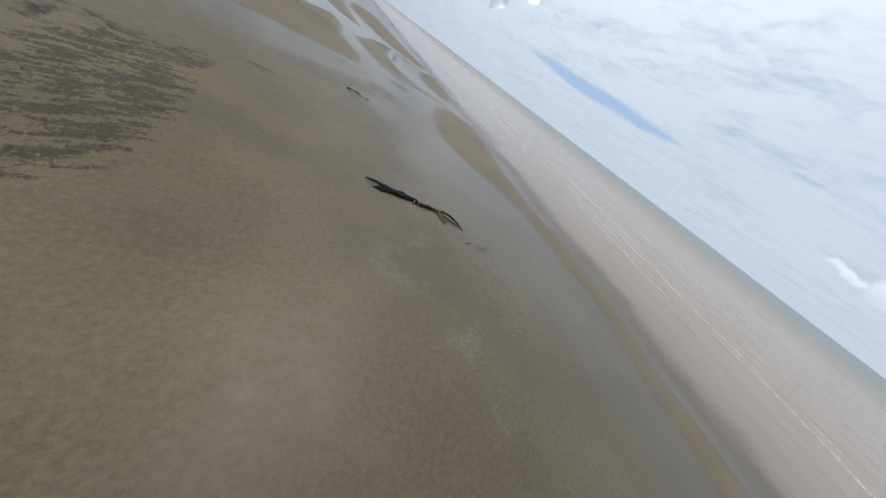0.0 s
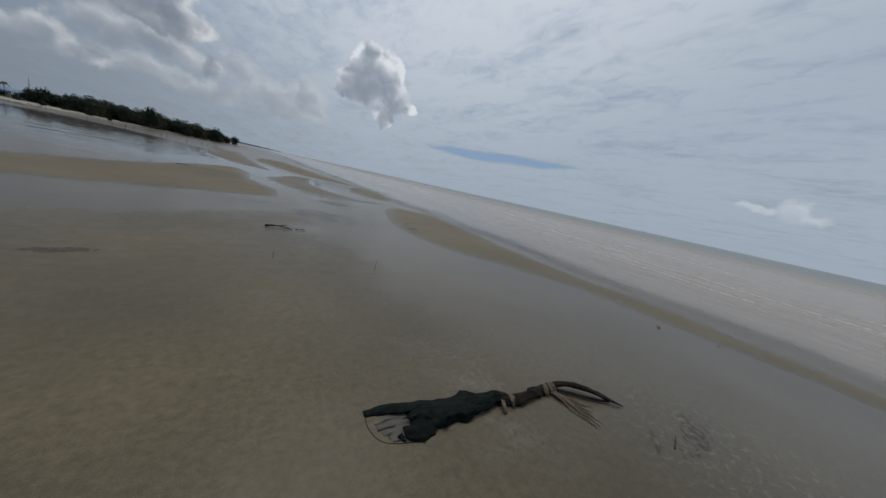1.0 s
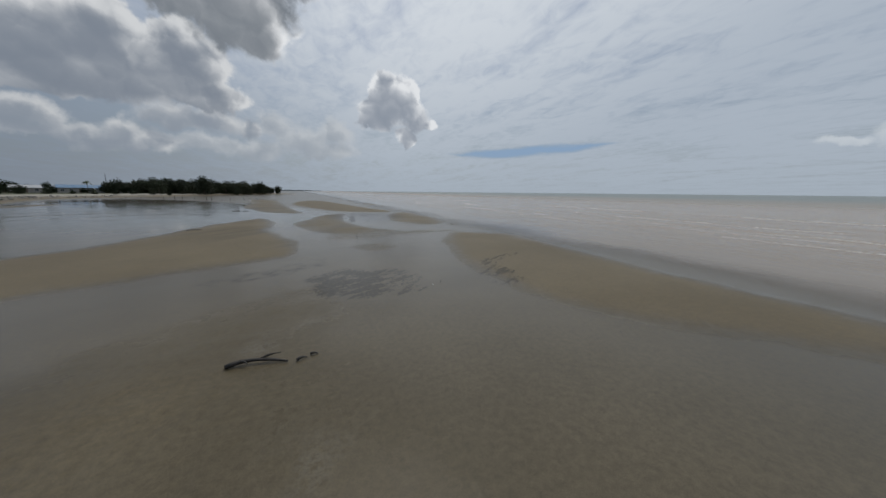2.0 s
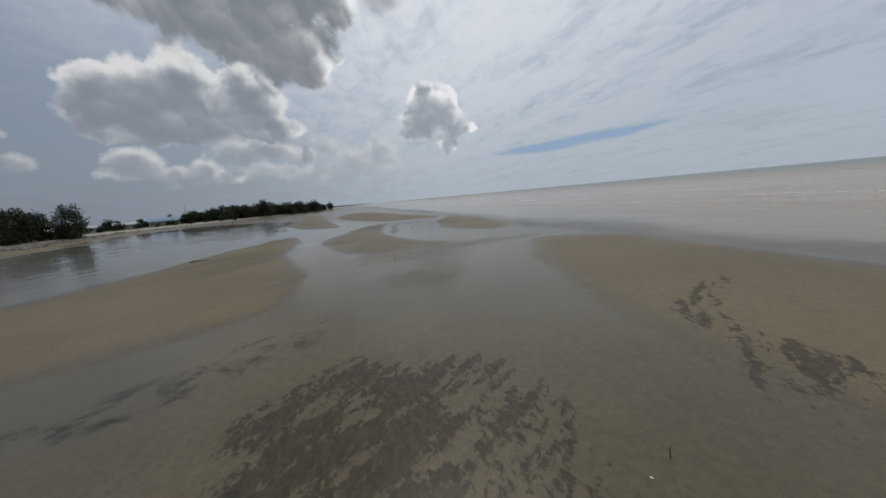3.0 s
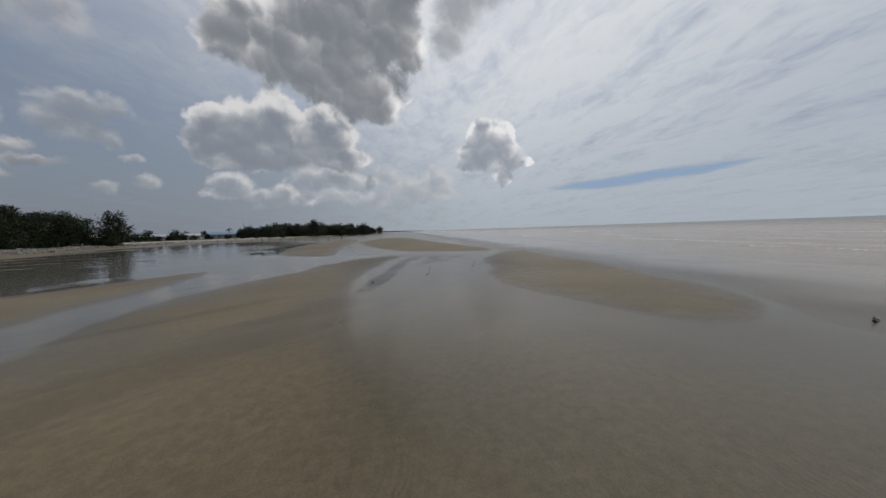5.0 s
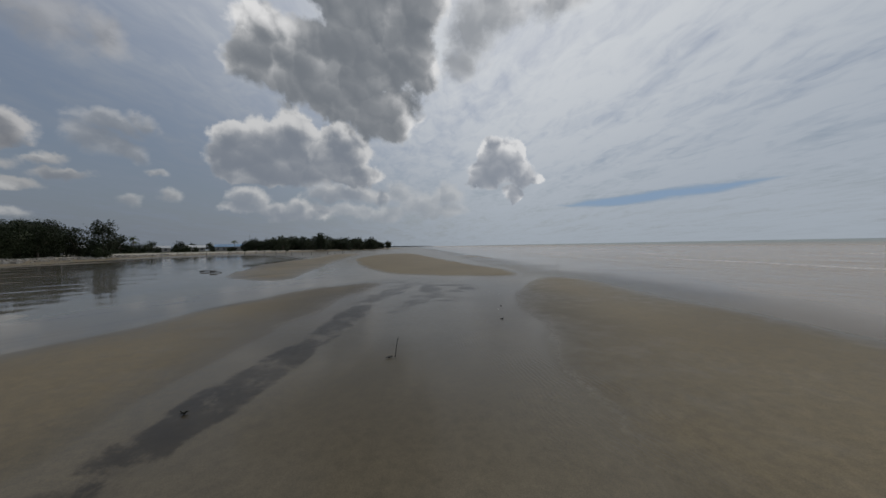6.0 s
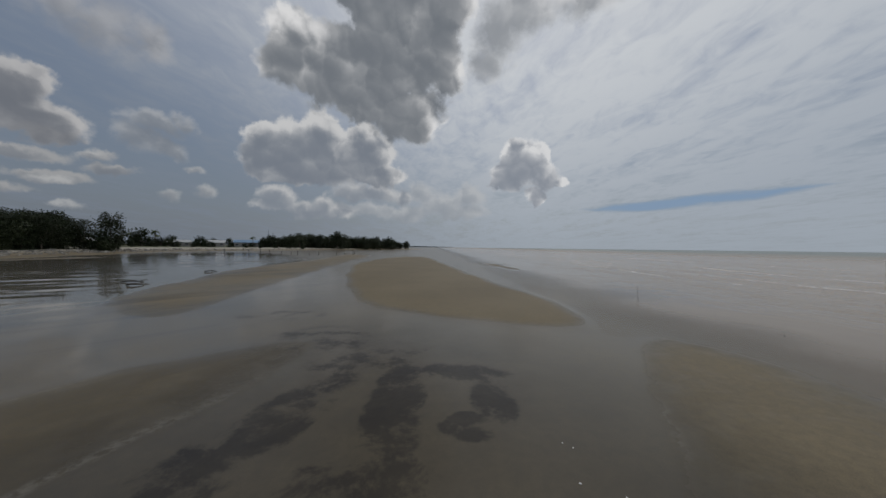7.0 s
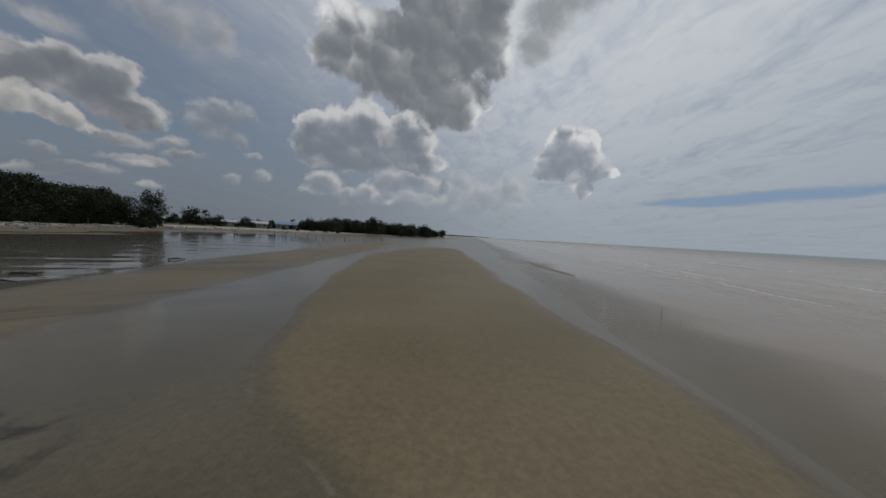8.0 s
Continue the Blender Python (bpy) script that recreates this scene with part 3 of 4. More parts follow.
# sand bars: outline, crest height over the water, width of the edge
BARS = [
    ([(-30, -60), (9, -60), (8, -20), (8.6, 6), (8.6, 14), (7.8, 21), (6.6, 26), (6.4, 31), (3, 33.2), (-2, 31), (-8, 27), (-30, 24)], 0.02, 6.0),
    ([(-16, 36), (-9, 46), (-6.5, 54), (-4, 61), (-1, 66.5), (0.5, 62), (1.4, 55.5), (1.5, 51), (3.4, 46), (3.9, 41), (3.5, 38.2), (0, 36.6), (-5, 34), (-14, 31)], 0.055, 1.9),
    ([(16.9, 44.8), (13.6, 40.2), (11.6, 34), (10.9, 29), (11.7, 26), (13.6, 23.2), (16.4, 19.5), (17.6, 14), (17.8, 9), (16.5, 3), (15, -30), (18.5, -30), (20, 3), (20.9, 10), (20.6, 16), (19.6, 22), (20, 29), (20.6, 35.4), (20.6, 42)], 0.06, 1.9),
    ([(10.8, 72.2), (7, 70.3), (5, 65), (3.6, 60), (2.9, 55), (4.2, 50.5), (5.4, 47.5), (9, 46), (12.4, 47.6), (11, 50), (10.2, 52.5), (9.5, 56), (9.2, 61.6), (10, 66)], 0.03, 1.3),
    ([(16.4, 67.7), (18.9, 71.6), (20.6, 73), (22, 70), (21.6, 65), (21.3, 59.3), (20.8, 54.9), (19.6, 52.4), (17.8, 51.2), (16.4, 51.9), (15.3, 53.7), (14.2, 56.2), (14.2, 59.2), (15.2, 62.6)], 0.034, 1.3),
    ([(1.9, 111), (4.6, 96), (7.9, 83.5), (10.1, 78.4), (12.5, 75.8), (15.3, 74.4), (17.3, 73.6), (19, 74.1), (19.4, 76.5), (18.9, 81.3), (17.4, 90), (14.9, 112), (11, 140), (4, 138)], 0.078, 1.1),
    ([(-1.5, 78.3), (-6, 90), (-8.5, 104), (-9, 122), (-14, 158), (-4, 150), (-1, 120), (2, 95), (4, 81), (4.6, 75), (2.3, 74.8)], 0.03, 1.6),
    ([(21.2, 114), (22.3, 115), (24.2, 101), (23, 99)], 0.035, 0.6),
    ([(30, 44), (31.6, 44), (30.6, 31), (31.4, 23), (33, 14), (32, 13), (29.6, 23), (29.2, 31)], 0.05, 2.2),
    ([(4, 48), (12, 49), (20, 47.6), (22, 44), (14, 44), (12.8, 41), (10.5, 36), (6, 36), (4.4, 40)], 0.01, 5.0),
]
BARS = [(closed(o), h, e) for o, h, e in BARS]
# the water's edge along the land, and the land behind it
SHORE = closed([(-47, -300), (-49, 40), (-53, 106), (-62, 128), (-70, 148), (-74, 166), (-73, 182), (-68, 200), (-56, 226), (-44, 288), (-24, 340), (2, 376), (-4, 392), (-40, 470), (-300, 900), (-1500, 1600), (-4600, 1800), (-4600, -4600), (-60, -4600)])


def height(x, y):
    bed = -0.02 + 0.016 * wobble(x, y, 17, 3) + 0.008 * wobble(x, y, 4.3, 4)
    bed -= 0.05 * ease(x, 22, 30) + 0.018 * np.clip(x - 28, 0, 60) + 0.0008 * np.clip(x - 88, 0, 900)
    lagoon = ease(inside(x, y, LAGOON), -3, 5)
    streaks = wobble(x * 0.22 + y * 0.05, y - 0.55 * x, 7, 15) + 0.5 * wobble(x * 0.5, y - 0.55 * x, 2.6, 16)
    bed += lagoon * (0.035 * streaks - 0.012)
    z = bed
    for outline, crest, edge in BARS:
        d = inside(x, y, outline) + 0.35 * wobble(x, y, 5, 9)
        rise = ease(d, -edge * 0.6, edge)
        top = crest * (0.55 + 0.45 * ease(d, 0, edge * 3)) + 0.012 * wobble(x, y, 6, 5)
        z = np.maximum(z, bed + (top - bed) * rise)
    land = inside(x, y, SHORE) + 1.6 * wobble(x, y, 23, 6)
    z = np.where(land > -4, np.maximum(z, -0.06 + 0.95 * ease(land, -4, 13) + 0.35 * ease(land, 16, 30) + 0.1 * ease(land, 2, 6) * wobble(x, y, 4, 7)), z)
    return z


LAGOON = closed([(-8, 66), (-4, 78), (-7, 90), (-10, 105), (-12, 125), (-20, 150), (-50, 190), (-66, 180), (-74, 150), (-52, 112), (-40, 80), (-22, 62)])


def spread(low, high, fine, far, grow=1.16):
    """Coordinates that are fine between low and high and coarser beyond."""
    mid = list(np.arange(low, high + fine, fine))
    step, a = fine, low
    while a > -far:
        step *= grow
        a -= step
        mid.insert(0, a)
    step, b = fine, mid[-1]
    while b < far:
        step *= grow
        b += step
        mid.append(b)
    return np.array(mid)


def sheet(name, xs, ys, rule, mat):
    gx, gy = np.meshgrid(xs, ys)
    gz = rule(gx, gy)
    nx, ny = len(xs), len(ys)
    verts = np.stack([gx, gy, gz], -1).reshape(-1, 3)
    i = np.arange((ny - 1) * nx).reshape(ny - 1, nx)[:, :-1].ravel()
    me = bpy.data.meshes.new(name)
    me.from_pydata(verts.tolist(), [], np.stack([i, i + 1, i + nx + 1, i + nx], -1).tolist())
    me.materials.append(mat)
    me.shade_smooth()
    return new(name, me)


ground = sheet("ground", spread(-20, 32, 0.28, 4600), spread(-4, 130, 0.34, 4600), height, SAND)
tagged(ground, "wet brown tidal sand flats with low bars and channels", "ground", kind="structure")


def waves(x, y):
    sea = ease(x, 24, 44) * (1 - ease(x, 400, 900))
    bend = 5 * wobble(x, y, 60, 12)
    z = 0.05 * np.sin((x + bend) * 0.8) + 0.035 * np.sin((x + bend * 1.3 + 0.25 * y) * 1.7) * wobble(x, y, 9, 13)
    return z * sea - 0.05 * (1 - ease(x, 16, 21.5)) - 0.012 * wobble(x, y, 30, 17) * ease(x, 18, 22) * (1 - ease(x, 30, 40))


water = sheet("water", spread(20, 70, 0.5, 4600, 1.2), spread(0, 130, 1.1, 4600, 1.2), waves, WATER)
tagged(water, "shallow silty sea water spreading over tidal sand", "water", kind="structure")


def ground_at(x, y):
    return float(height(np.array([float(x)]), np.array([float(y)]))[0])


# ---- the black bundle and log washed up on the sand ----
def wrapped_log():
    base = ground_at(5.5, 13)
    root = thing("driftwood_log", "driftwood log wrapped in black cloth and rope on wet sand", "driftwood", (5.55, 12.95, base - 0.01))
    root.scale = (1.03, 1.0, 0.62)

    def line(points):
        return curve_points([(x - 5.5, y - 13.1, z) for x, y, z in points], 4)

    def add(name, points, radii, mat, label="", sides=10, rough=0.35, squash=0.8):
        pts = line(points)
        spots = np.linspace(0, len(radii) - 1, len(pts))
        bm = tube(bmesh.new(), pts, [float(np.interp(s, range(len(radii)), radii)) for s in spots], sides, rough, squash)
        return part(name, bm, mat, root, label)

    add("cloth_wrap", [(3.98, 13.36, 0.05), (4.15, 13.38, 0.08), (4.5, 13.36, 0.1), (5.0, 13.33, 0.11), (5.5, 13.34, 0.1), (5.85, 13.3, 0.12), (6.05, 13.2, 0.1)], [0.1, 0.2, 0.23, 0.21, 0.17, 0.14, 0.1], BLACK_CLOTH, "black wet cloth wrap", 16, 0.9, 0.5)
    add("sleeve", [(3.35, 13.68, 0.04), (3.6, 13.68, 0.06), (4.0, 13.6, 0.08), (4.5, 13.46, 0.1)], [0.05, 0.085, 0.11, 0.12], BLACK_CLOTH, "black cloth sleeve", 12, 0.8, 0.65)
    add("sleeve", [(3.8, 13.16, 0.05), (3.95, 13.14, 0.07), (4.2, 13.18, 0.09), (4.6, 13.26, 0.1)], [0.09, 0.15, 0.18, 0.17], BLACK_CLOTH, "black cloth lobe", 14, 0.8, 0.55)
    add("trunk", [(5.75, 13.28, 0.1), (6.1, 13.18, 0.1), (6.5, 13.2, 0.1), (6.95, 13.24, 0.11), (7.3, 13.2, 0.12)], [0.14, 0.1, 0.14, 0.1, 0.085], SOAKED_BARK, "", 12, 0.9)
    r = random.Random(5)
    # creases along the cloth
    for k in range(9):
        x, y = 4.05 + 0.19 * k, 13.28 + r.uniform(-0.1, 0.14)
        top = 0.17 + r.uniform(-0.01, 0.025) - 0.35 * abs(y - 13.33)
        add("crease", [(x - 0.2, y + r.uniform(-0.05, 0.05), top - 0.04), (x, y, top + 0.012), (x + 0.24, y + r.uniform(-0.06, 0.06), top - 0.05)], [0.012, 0.03, 0.012], BLACK_CLOTH, "", 6, 0.7, 0.6)
    # torn edges lying on the sand
    for k in range(14):
        x = 3.75 + 0.15 * k + r.uniform(-0.05, 0.05)
        y = 13.02 + 0.055 * k * 0.5
        add("torn_edge", [(x, y + 0.12, 0.07), (x + r.uniform(-0.05, 0.05), y + 0.02, 0.03), (x + r.uniform(-0.09, 0.09), y - r.uniform(0.02, 0.09), 0.008)], [0.05, 0.035, 0.008], BLACK_CLOTH, "", 6, 0.8, 0.4)
    for x, y, size in ((6.02, 13.17, 0.12), (7.02, 13.22, 0.12), (7.16, 13.2, 0.13), (7.26, 13.2, 0.1), (5.75, 13.1, 0.09)):
        add("rope_knot", [(x - 0.05, y - 0.13, 0.03), (x - 0.05, y - 0.05, 0.17), (x + 0.02, y + 0.07, 0.18), (x + 0.05, y + 0.14, 0.05)], [size * 0.3, size * 0.45, size * 0.45, size * 0.3], ROPE, "frayed brown rope", 8, 0.9)
    add("branch", [(7.25, 13.22, 0.12), (7.4, 13.22, 0.2), (7.75, 13.04, 0.24), (8.1, 12.68, 0.17), (8.45, 12.3, 0.05)], [0.06, 0.085, 0.085, 0.075, 0.012], SOAKED_BARK, "bent dark branch", 10, 0.6)
    add("branch", [(7.3, 13.12, 0.1), (7.6, 12.9, 0.08), (7.95, 12.66, 0.07), (8.25, 12.5, 0.06)], [0.045, 0.04, 0.045, 0.03], SOAKED_BARK, "", 8, 0.6)
    for k in range(16):
        a = r.uniform(-1.35, -0.75)
        end = (7.12 + math.cos(a) * r.uniform(0.3, 0.8), 13.0 + math.sin(a) * r.uniform(0.35, 0.95), 0.012)
        mid = ((7.12 + end[0]) / 2 + r.uniform(-0.1, 0.1), (13.05 + end[1]) / 2 + r.uniform(-0.05, 0.05), 0.04)
        add("rope_end", [(7.05 + r.uniform(0, 0.15), 13.1, 0.12), mid, end], [0.016, 0.013, 0.006], ROPE, "loose brown rope end", 5, 0.6)
    # a limp sheet of wet plastic spread between the sleeves
    for k, (y, tip) in enumerate(((13.5, 3.5), (13.38, 3.42), (13.26, 3.46), (13.15, 3.55))):
        add("plastic_fold", [(tip, y, 0.02), ((tip + 3.95) / 2, y + r.uniform(-0.03, 0.03), 0.035 + 0.01 * (k % 2)), (3.98, y + 0.02, 0.05)], [0.07, 0.11, 0.09], PLASTIC, "limp grey-brown plastic sheet", 10, 0.9, 0.1)
    add("sheet_hem", [(3.36, 13.66, 0.03), (3.34, 13.4, 0.03), (3.45, 13.12, 0.025), (3.75, 12.99, 0.03), (4.1, 12.95, 0.03)], [0.006, 0.007, 0.009, 0.01, 0.006], SOAKED_BARK, "dark wet hem", 6, 0.8)


wrapped_log()


# ---- drift branches, stakes and litter on the flats ----
def drift_branch(x, y, length, turn, label, thick=0.05, arms=2, seed=1, mat=None):
    r = random.Random(seed)
    mat = mat or WET_WOOD
    root = thing("drift_branch", label, "driftwood", (x, y, ground_at(x, y)), turn, "driftwood on the flats")
    pts = curve_points([(-length / 2, 0, thick), (-length / 5, r.uniform(-0.1, 0.1) * length, thick * 1.6), (length / 5, r.uniform(-0.08, 0.08) * length, thick * 1.2), (length / 2, 0, thick * 0.5)], 4)
    part("stem", tube(bmesh.new(), pts, [thick * (1 - 0.7 * i / len(pts)) for i in range(len(pts))], 8, 0.4), mat, root)
    for k in range(arms):
        s = pts[3 + 3 * k]
        tip = s + Vector((r.uniform(0.15, 0.4) * length, r.choice((-1, 1)) * r.uniform(0.1, 0.22) * length, r.uniform(0.0, 0.12) * length))
        part("twig", tube(bmesh.new(), curve_points([s, (s + tip) / 2 + Vector((0, 0, 0.04)), tip], 3), [thick * 0.45] * 4 + [thick * 0.3, thick * 0.2, thick * 0.1], 6, 0.3), mat, root)
    return root


drift_branch(2.85, 26.6, 1.2, -10, "short dark driftwood branch lying on wet sand", 0.055, 2, 2)
drift_branch(3.72, 26.5, 0.22, 20, "small broken driftwood chip on wet sand", 0.035, 0, 12)
drift_branch(3.98, 26.62, 0.16, -15, "small broken driftwood chip on wet sand", 0.03, 0, 13)
drift_branch(-6.6, 84.6, 1.2, 10, "dark forked driftwood branch standing in shallow water", 0.06, 3, 3)
drift_branch(-4.9, 83.0, 0.8, 25, "small dark driftwood piece at a pool's edge", 0.07, 1, 4)
drift_branch(-7.6, 93.0, 1.0, 60, "short upright drift stick in the lagoon", 0.06, 2, 5)
drift_branch(19.9, 51.2, 0.25, 15, "small dark stick beside a sand bar", 0.03, 1, 6)
drift_branch(24.3, 72.7, 0.12, -20, "dark stick awash in shallow water", 0.018, 1, 7)
drift_branch(-5.0, 54.0, 1.1, 10, "thin driftwood stick on a sand bar", 0.04, 1, 8)
# added sliver where the sand only bears a faint dark stain
drift_branch(8.7, 11.2, 0.5, 20, "flat dark sliver standing in for a faint stain on wet sand", 0.012, 0, 9)
drift_branch(16.2, 14.6, 0.3, 40, "tiny forked twig on wet sand", 0.025, 1, 10)


def stake(x, y, tall, lean, label, thick=0.016, seed=1):
    r = random.Random(seed)
    root = thing("stake", label, "stick", (x, y, ground_at(x, y)), r.uniform(0, 360), "sticks standing on the flats")
    pts = curve_points([(0, 0, -0.08), (lean * 0.4, 0.01, tall * 0.5), (lean, 0, tall)], 3)
    part("stick", tube(bmesh.new(), pts, [thick * (1 - 0.4 * i / len(pts)) for i in range(len(pts))], 6, 0.3), WET_WOOD, root)
    heap = bmesh.new()
    bmesh.ops.create_icosphere(heap, subdivisions=2, radius=thick * 2)
    for v in heap.verts:
        v.co = Vector((v.co.x * (1 + 0.4 * noise.noise(v.co * 30)), v.co.y, v.co.z * 0.35))
    part("weed_clump", heap, WEED, root, "dark weed caught at its foot")


for i, (x, y, tall, lean) in enumerate(((5.9, 20.7, 0.42, 0.04), (2.4, 21.5, 0.25, 0.02), (12.0, 60.6, 0.36, 0.07), (7.75, 43.5, 0.42, 0.01), (24.0, 78.9, 0.75, 0.1), (22.6, 85.6, 0.5, 0.05), (22.5, 84.3, 0.35, 0.03), (20.5, 106.9, 0.6, 0.03), (9.0, 30.6, 0.12, 0.02), (15.35, 48.5, 0.2, 0.05))):
    stake(x, y, tall, lean, "thin dark stick standing upright in wet sand", 0.006 + 0.006 * tall, i)


def weed_tuft(x, y, size, seed):
    r = random.Random(seed)
    root = thing("seaweed_clump", "small dark clump of seaweed on wet sand", "seaweed", (x, y, ground_at(x, y)), r.uniform(0, 360), "seaweed clumps")
    for k in range(7):
        a, l = r.uniform(0, 6.28), size * r.uniform(0.6, 1.3)
        tip = Vector((math.cos(a) * l, math.sin(a) * l * 0.6, size * r.uniform(0.1, 0.5)))
        part("strand", tube(bmesh.new(), curve_points([(0, 0, 0.01), tip * 0.5 + Vector((0, 0, size * 0.3)), tip], 3), [size * 0.16, size * 0.15, size * 0.14, size * 0.12, size * 0.1, size * 0.07, size * 0.03], 5, 0.4), WEED, root)


for i, (x, y, s) in enumerate(((14.66, 62.93, 0.06), (9.6, 59.0, 0.07), (11.9, 60.55, 0.06), (17.3, 12.9, 0.06), (15.1, 64.6, 0.05))):
    weed_tuft(x, y, s, i + 30)


def shell(x, y, size, seed):
    r = random.Random(seed)
    bm = bmesh.new()
    bmesh.ops.create_icosphere(bm, subdivisions=2, radius=size)
    for v in bm.verts:
        v.co = Vector((v.co.x * 1.3 * (1 + 0.35 * noise.noise(v.co * 40 + Vector((seed, 0, 0)))), v.co.y * 0.8, abs(v.co.z) * 0.5))
    thing("shell", "small white broken shell lying on wet sand", "shell", (x, y, ground_at(x, y)), r.uniform(0, 360), "white shells", data=mesh_of("shell", bm, SHELL))


shells = [(15.4, 67.8), (15.5, 67.7), (15.3, 67.1), (15.7, 66.9), (6.0, 85.8), (14.9, 64.2), (8.0, 30.2), (8.6, 30.5), (11.6, 29.8)]
for i, (x, y) in enumerate(shells):
    shell(x, y, 0.01 + 0.006 * ((i * 7) % 5) / 4, i)


# ---- trees ----
def tufts(count, size, place, mat_seed, flat=0.5):
    """Many small leaf blades; place(r) gives a centre and an outward way."""
    r = random.Random(mat_seed)
    verts, faces = [], []
    for _ in range(count):
        p, out = place(r)
        u = Vector((r.gauss(0, 1), r.gauss(0, 1), r.gauss(0, 1)))
        u = (u + out * flat).normalized()
        v = u.cross(Vector((r.gauss(0, 1), r.gauss(0, 1), r.gauss(0, 1)))).normalized()
        s, t = size * r.uniform(0.6, 1.3), size * r.uniform(0.3, 0.6)
        i = len(verts)
        verts += [p - u * s, p + v * t - u * s * 0.2, p + u * s, p - v * t - u * s * 0.1]
        faces.append((i, i + 1, i + 2, i + 3))
    return verts, faces


def leaf_mesh(name, verts, faces, mat):
    me = bpy.data.meshes.new(name)
    me.from_pydata([tuple(v) for v in verts], [], faces)
    me.materials.append(mat)
    return me


def broad_tree(tall, wide, seed, label, name="tree", mat=None, count=2600, low=0.18, size=0.3):
    """A trunk that forks into limbs, with leaf clumps round the limbs' ends."""
    r = random.Random(seed)
    root = thing(name, label, "tree")
    trunk = bmesh.new()
    fork = tall * 0.32
    tube(trunk, curve_points([(0, 0, -0.3), (r.uniform(-0.2, 0.2), r.uniform(-0.2, 0.2), fork * 0.6), (r.uniform(-0.3, 0.3), 0, fork)], 3), [tall * 0.03, tall * 0.026, tall * 0.024, tall * 0.022, tall * 0.02, tall * 0.019, tall * 0.018], 8, 0.25)
    heads = []
    for k in range(9):
        a = 2.4 * k + r.uniform(-0.4, 0.4)
        reach, up = wide * r.uniform(0.25, 0.8), tall * r.uniform(low + 0.2, 0.92)
        if k == 0:
            reach, up = 0.1, tall * 0.93
        tip = Vector((math.cos(a) * reach, math.sin(a) * reach, up))
        tube(trunk, curve_points([(0, 0, fork * 0.8), tip * 0.5 + Vector((0, 0, fork * 0.35)), tip], 3), [tall * 0.014, tall * 0.012, tall * 0.011, tall * 0.009, tall * 0.007, tall * 0.005, tall * 0.002], 5, 0.2)
        heads.append((tip, wide * r.uniform(0.28, 0.48)))
        heads.append((Vector((tip.x * 0.8, tip.y * 0.8, max(tall * low, tip.z - tall * r.uniform(0.12, 0.3)))), wide * r.uniform(0.26, 0.44)))
    part("trunk", trunk, BARK, root)

    def place(q):
        c, rad = q.choice(heads)
        d = Vector((q.gauss(0, 1), q.gauss(0, 1), q.gauss(0, 0.8))).normalized()
        p = c + d * rad * (q.random() ** 0.35)
        p += d * rad * 0.35 * noise.noise(p * 0.9 + Vector((seed, 0, 0)))
        return Vector((p.x, p.y, max(0.15, p.z))), d

    crown = new("crown", leaf_mesh("crown", *tufts(count, size, place, seed), mat or LEAF))
    crown.parent = root
    return root


def casuarina(tall, wide, seed, label):
    """A tall thin-leaved shore tree with layered, airy sprays."""
    r = random.Random(seed)
    root = thing("casuarina_tree", label, "tree")
    trunk = bmesh.new()
    tube(trunk, curve_points([(0, 0, -0.3), (r.uniform(-0.2, 0.2), 0, tall * 0.4), (r.uniform(-0.4, 0.4), 0, tall * 0.95)], 4), [tall * 0.022 * (1 - 0.1 * k) for k in range(9)], 7, 0.2)
    sprays = []
    for k in range(26):
        h = tall * (0.25 + 0.72 * k / 25)
        a, reach = 2.4 * k, wide * (0.35 + 0.65 * math.sin(math.pi * min(0.97, (h / tall - 0.12) / 0.95))) * r.uniform(0.6, 1.1)
        tip = Vector((math.cos(a) * reach, math.sin(a) * reach, h + reach * r.uniform(0.0, 0.4)))
        tube(trunk, [(0, 0, h * 0.94), tip * 0.55 + Vector((0, 0, h * 0.42)), tip], [tall * 0.006, tall * 0.004, tall * 0.001], 4, 0.2)
        sprays.append((tip, reach * 0.5 + 0.3))
    part("trunk", trunk, BARK, root)

    def place(q):
        c, rad = q.choice(sprays)
        d = Vector((q.gauss(0, 1), q.gauss(0, 1), q.gauss(0, 0.7)))
        return c * q.uniform(0.72, 1.02) + d * rad * 0.42 + Vector((0, 0, 0.15 * c.z * (1 - 0.86))), Vector((0, 0, -0.6))

    crown = new("crown", leaf_mesh("crown", *tufts(2300, 0.3, place, seed, 0.8), NEEDLE))
    crown.parent = root
    return root


def palm(tall, seed):
    r = random.Random(seed)
    root = thing("coconut_palm", "coconut palm with drooping green fronds behind the beach", "palm tree", group="palms behind the beach")
    pts = curve_points([(0, 0, -0.3), (0.3, 0.1, tall * 0.45), (r.uniform(0.2, 0.9), 0.2, tall)], 4)
    part("trunk", tube(bmesh.new(), pts, [0.19 - 0.07 * i / len(pts) for i in range(len(pts))], 8, 0.15), BARK, root)
    top = pts[-1]
    for k in range(22):
        a, lift = 2.4 * k, r.uniform(-0.5, 1.5)
        verts, faces = [], []
        out, side = Vector((math.cos(a), math.sin(a), 0)), Vector((-math.sin(a), math.cos(a), 0))
        for s in range(15):
            t = s / 14
            verts.append(top + out * 2.5 * t * (1.0 - 0.15 * abs(lift)) + Vector((0, 0, lift * 1.7 * t - 1.9 * t * t)))
        for s in range(14):
            wide = 0.62 * math.sin(math.pi * (0.12 + 0.85 * s / 13))
            for sign in (-1, 1):
                verts.append(verts[s] + side * sign * wide + out * 0.25 + Vector((0, 0, -0.5 * wide)))
                faces.append((s, s + 1, len(verts) - 1))
        ob = new("frond", leaf_mesh("frond", verts, faces, FROND))
        ob.parent = root
    return root


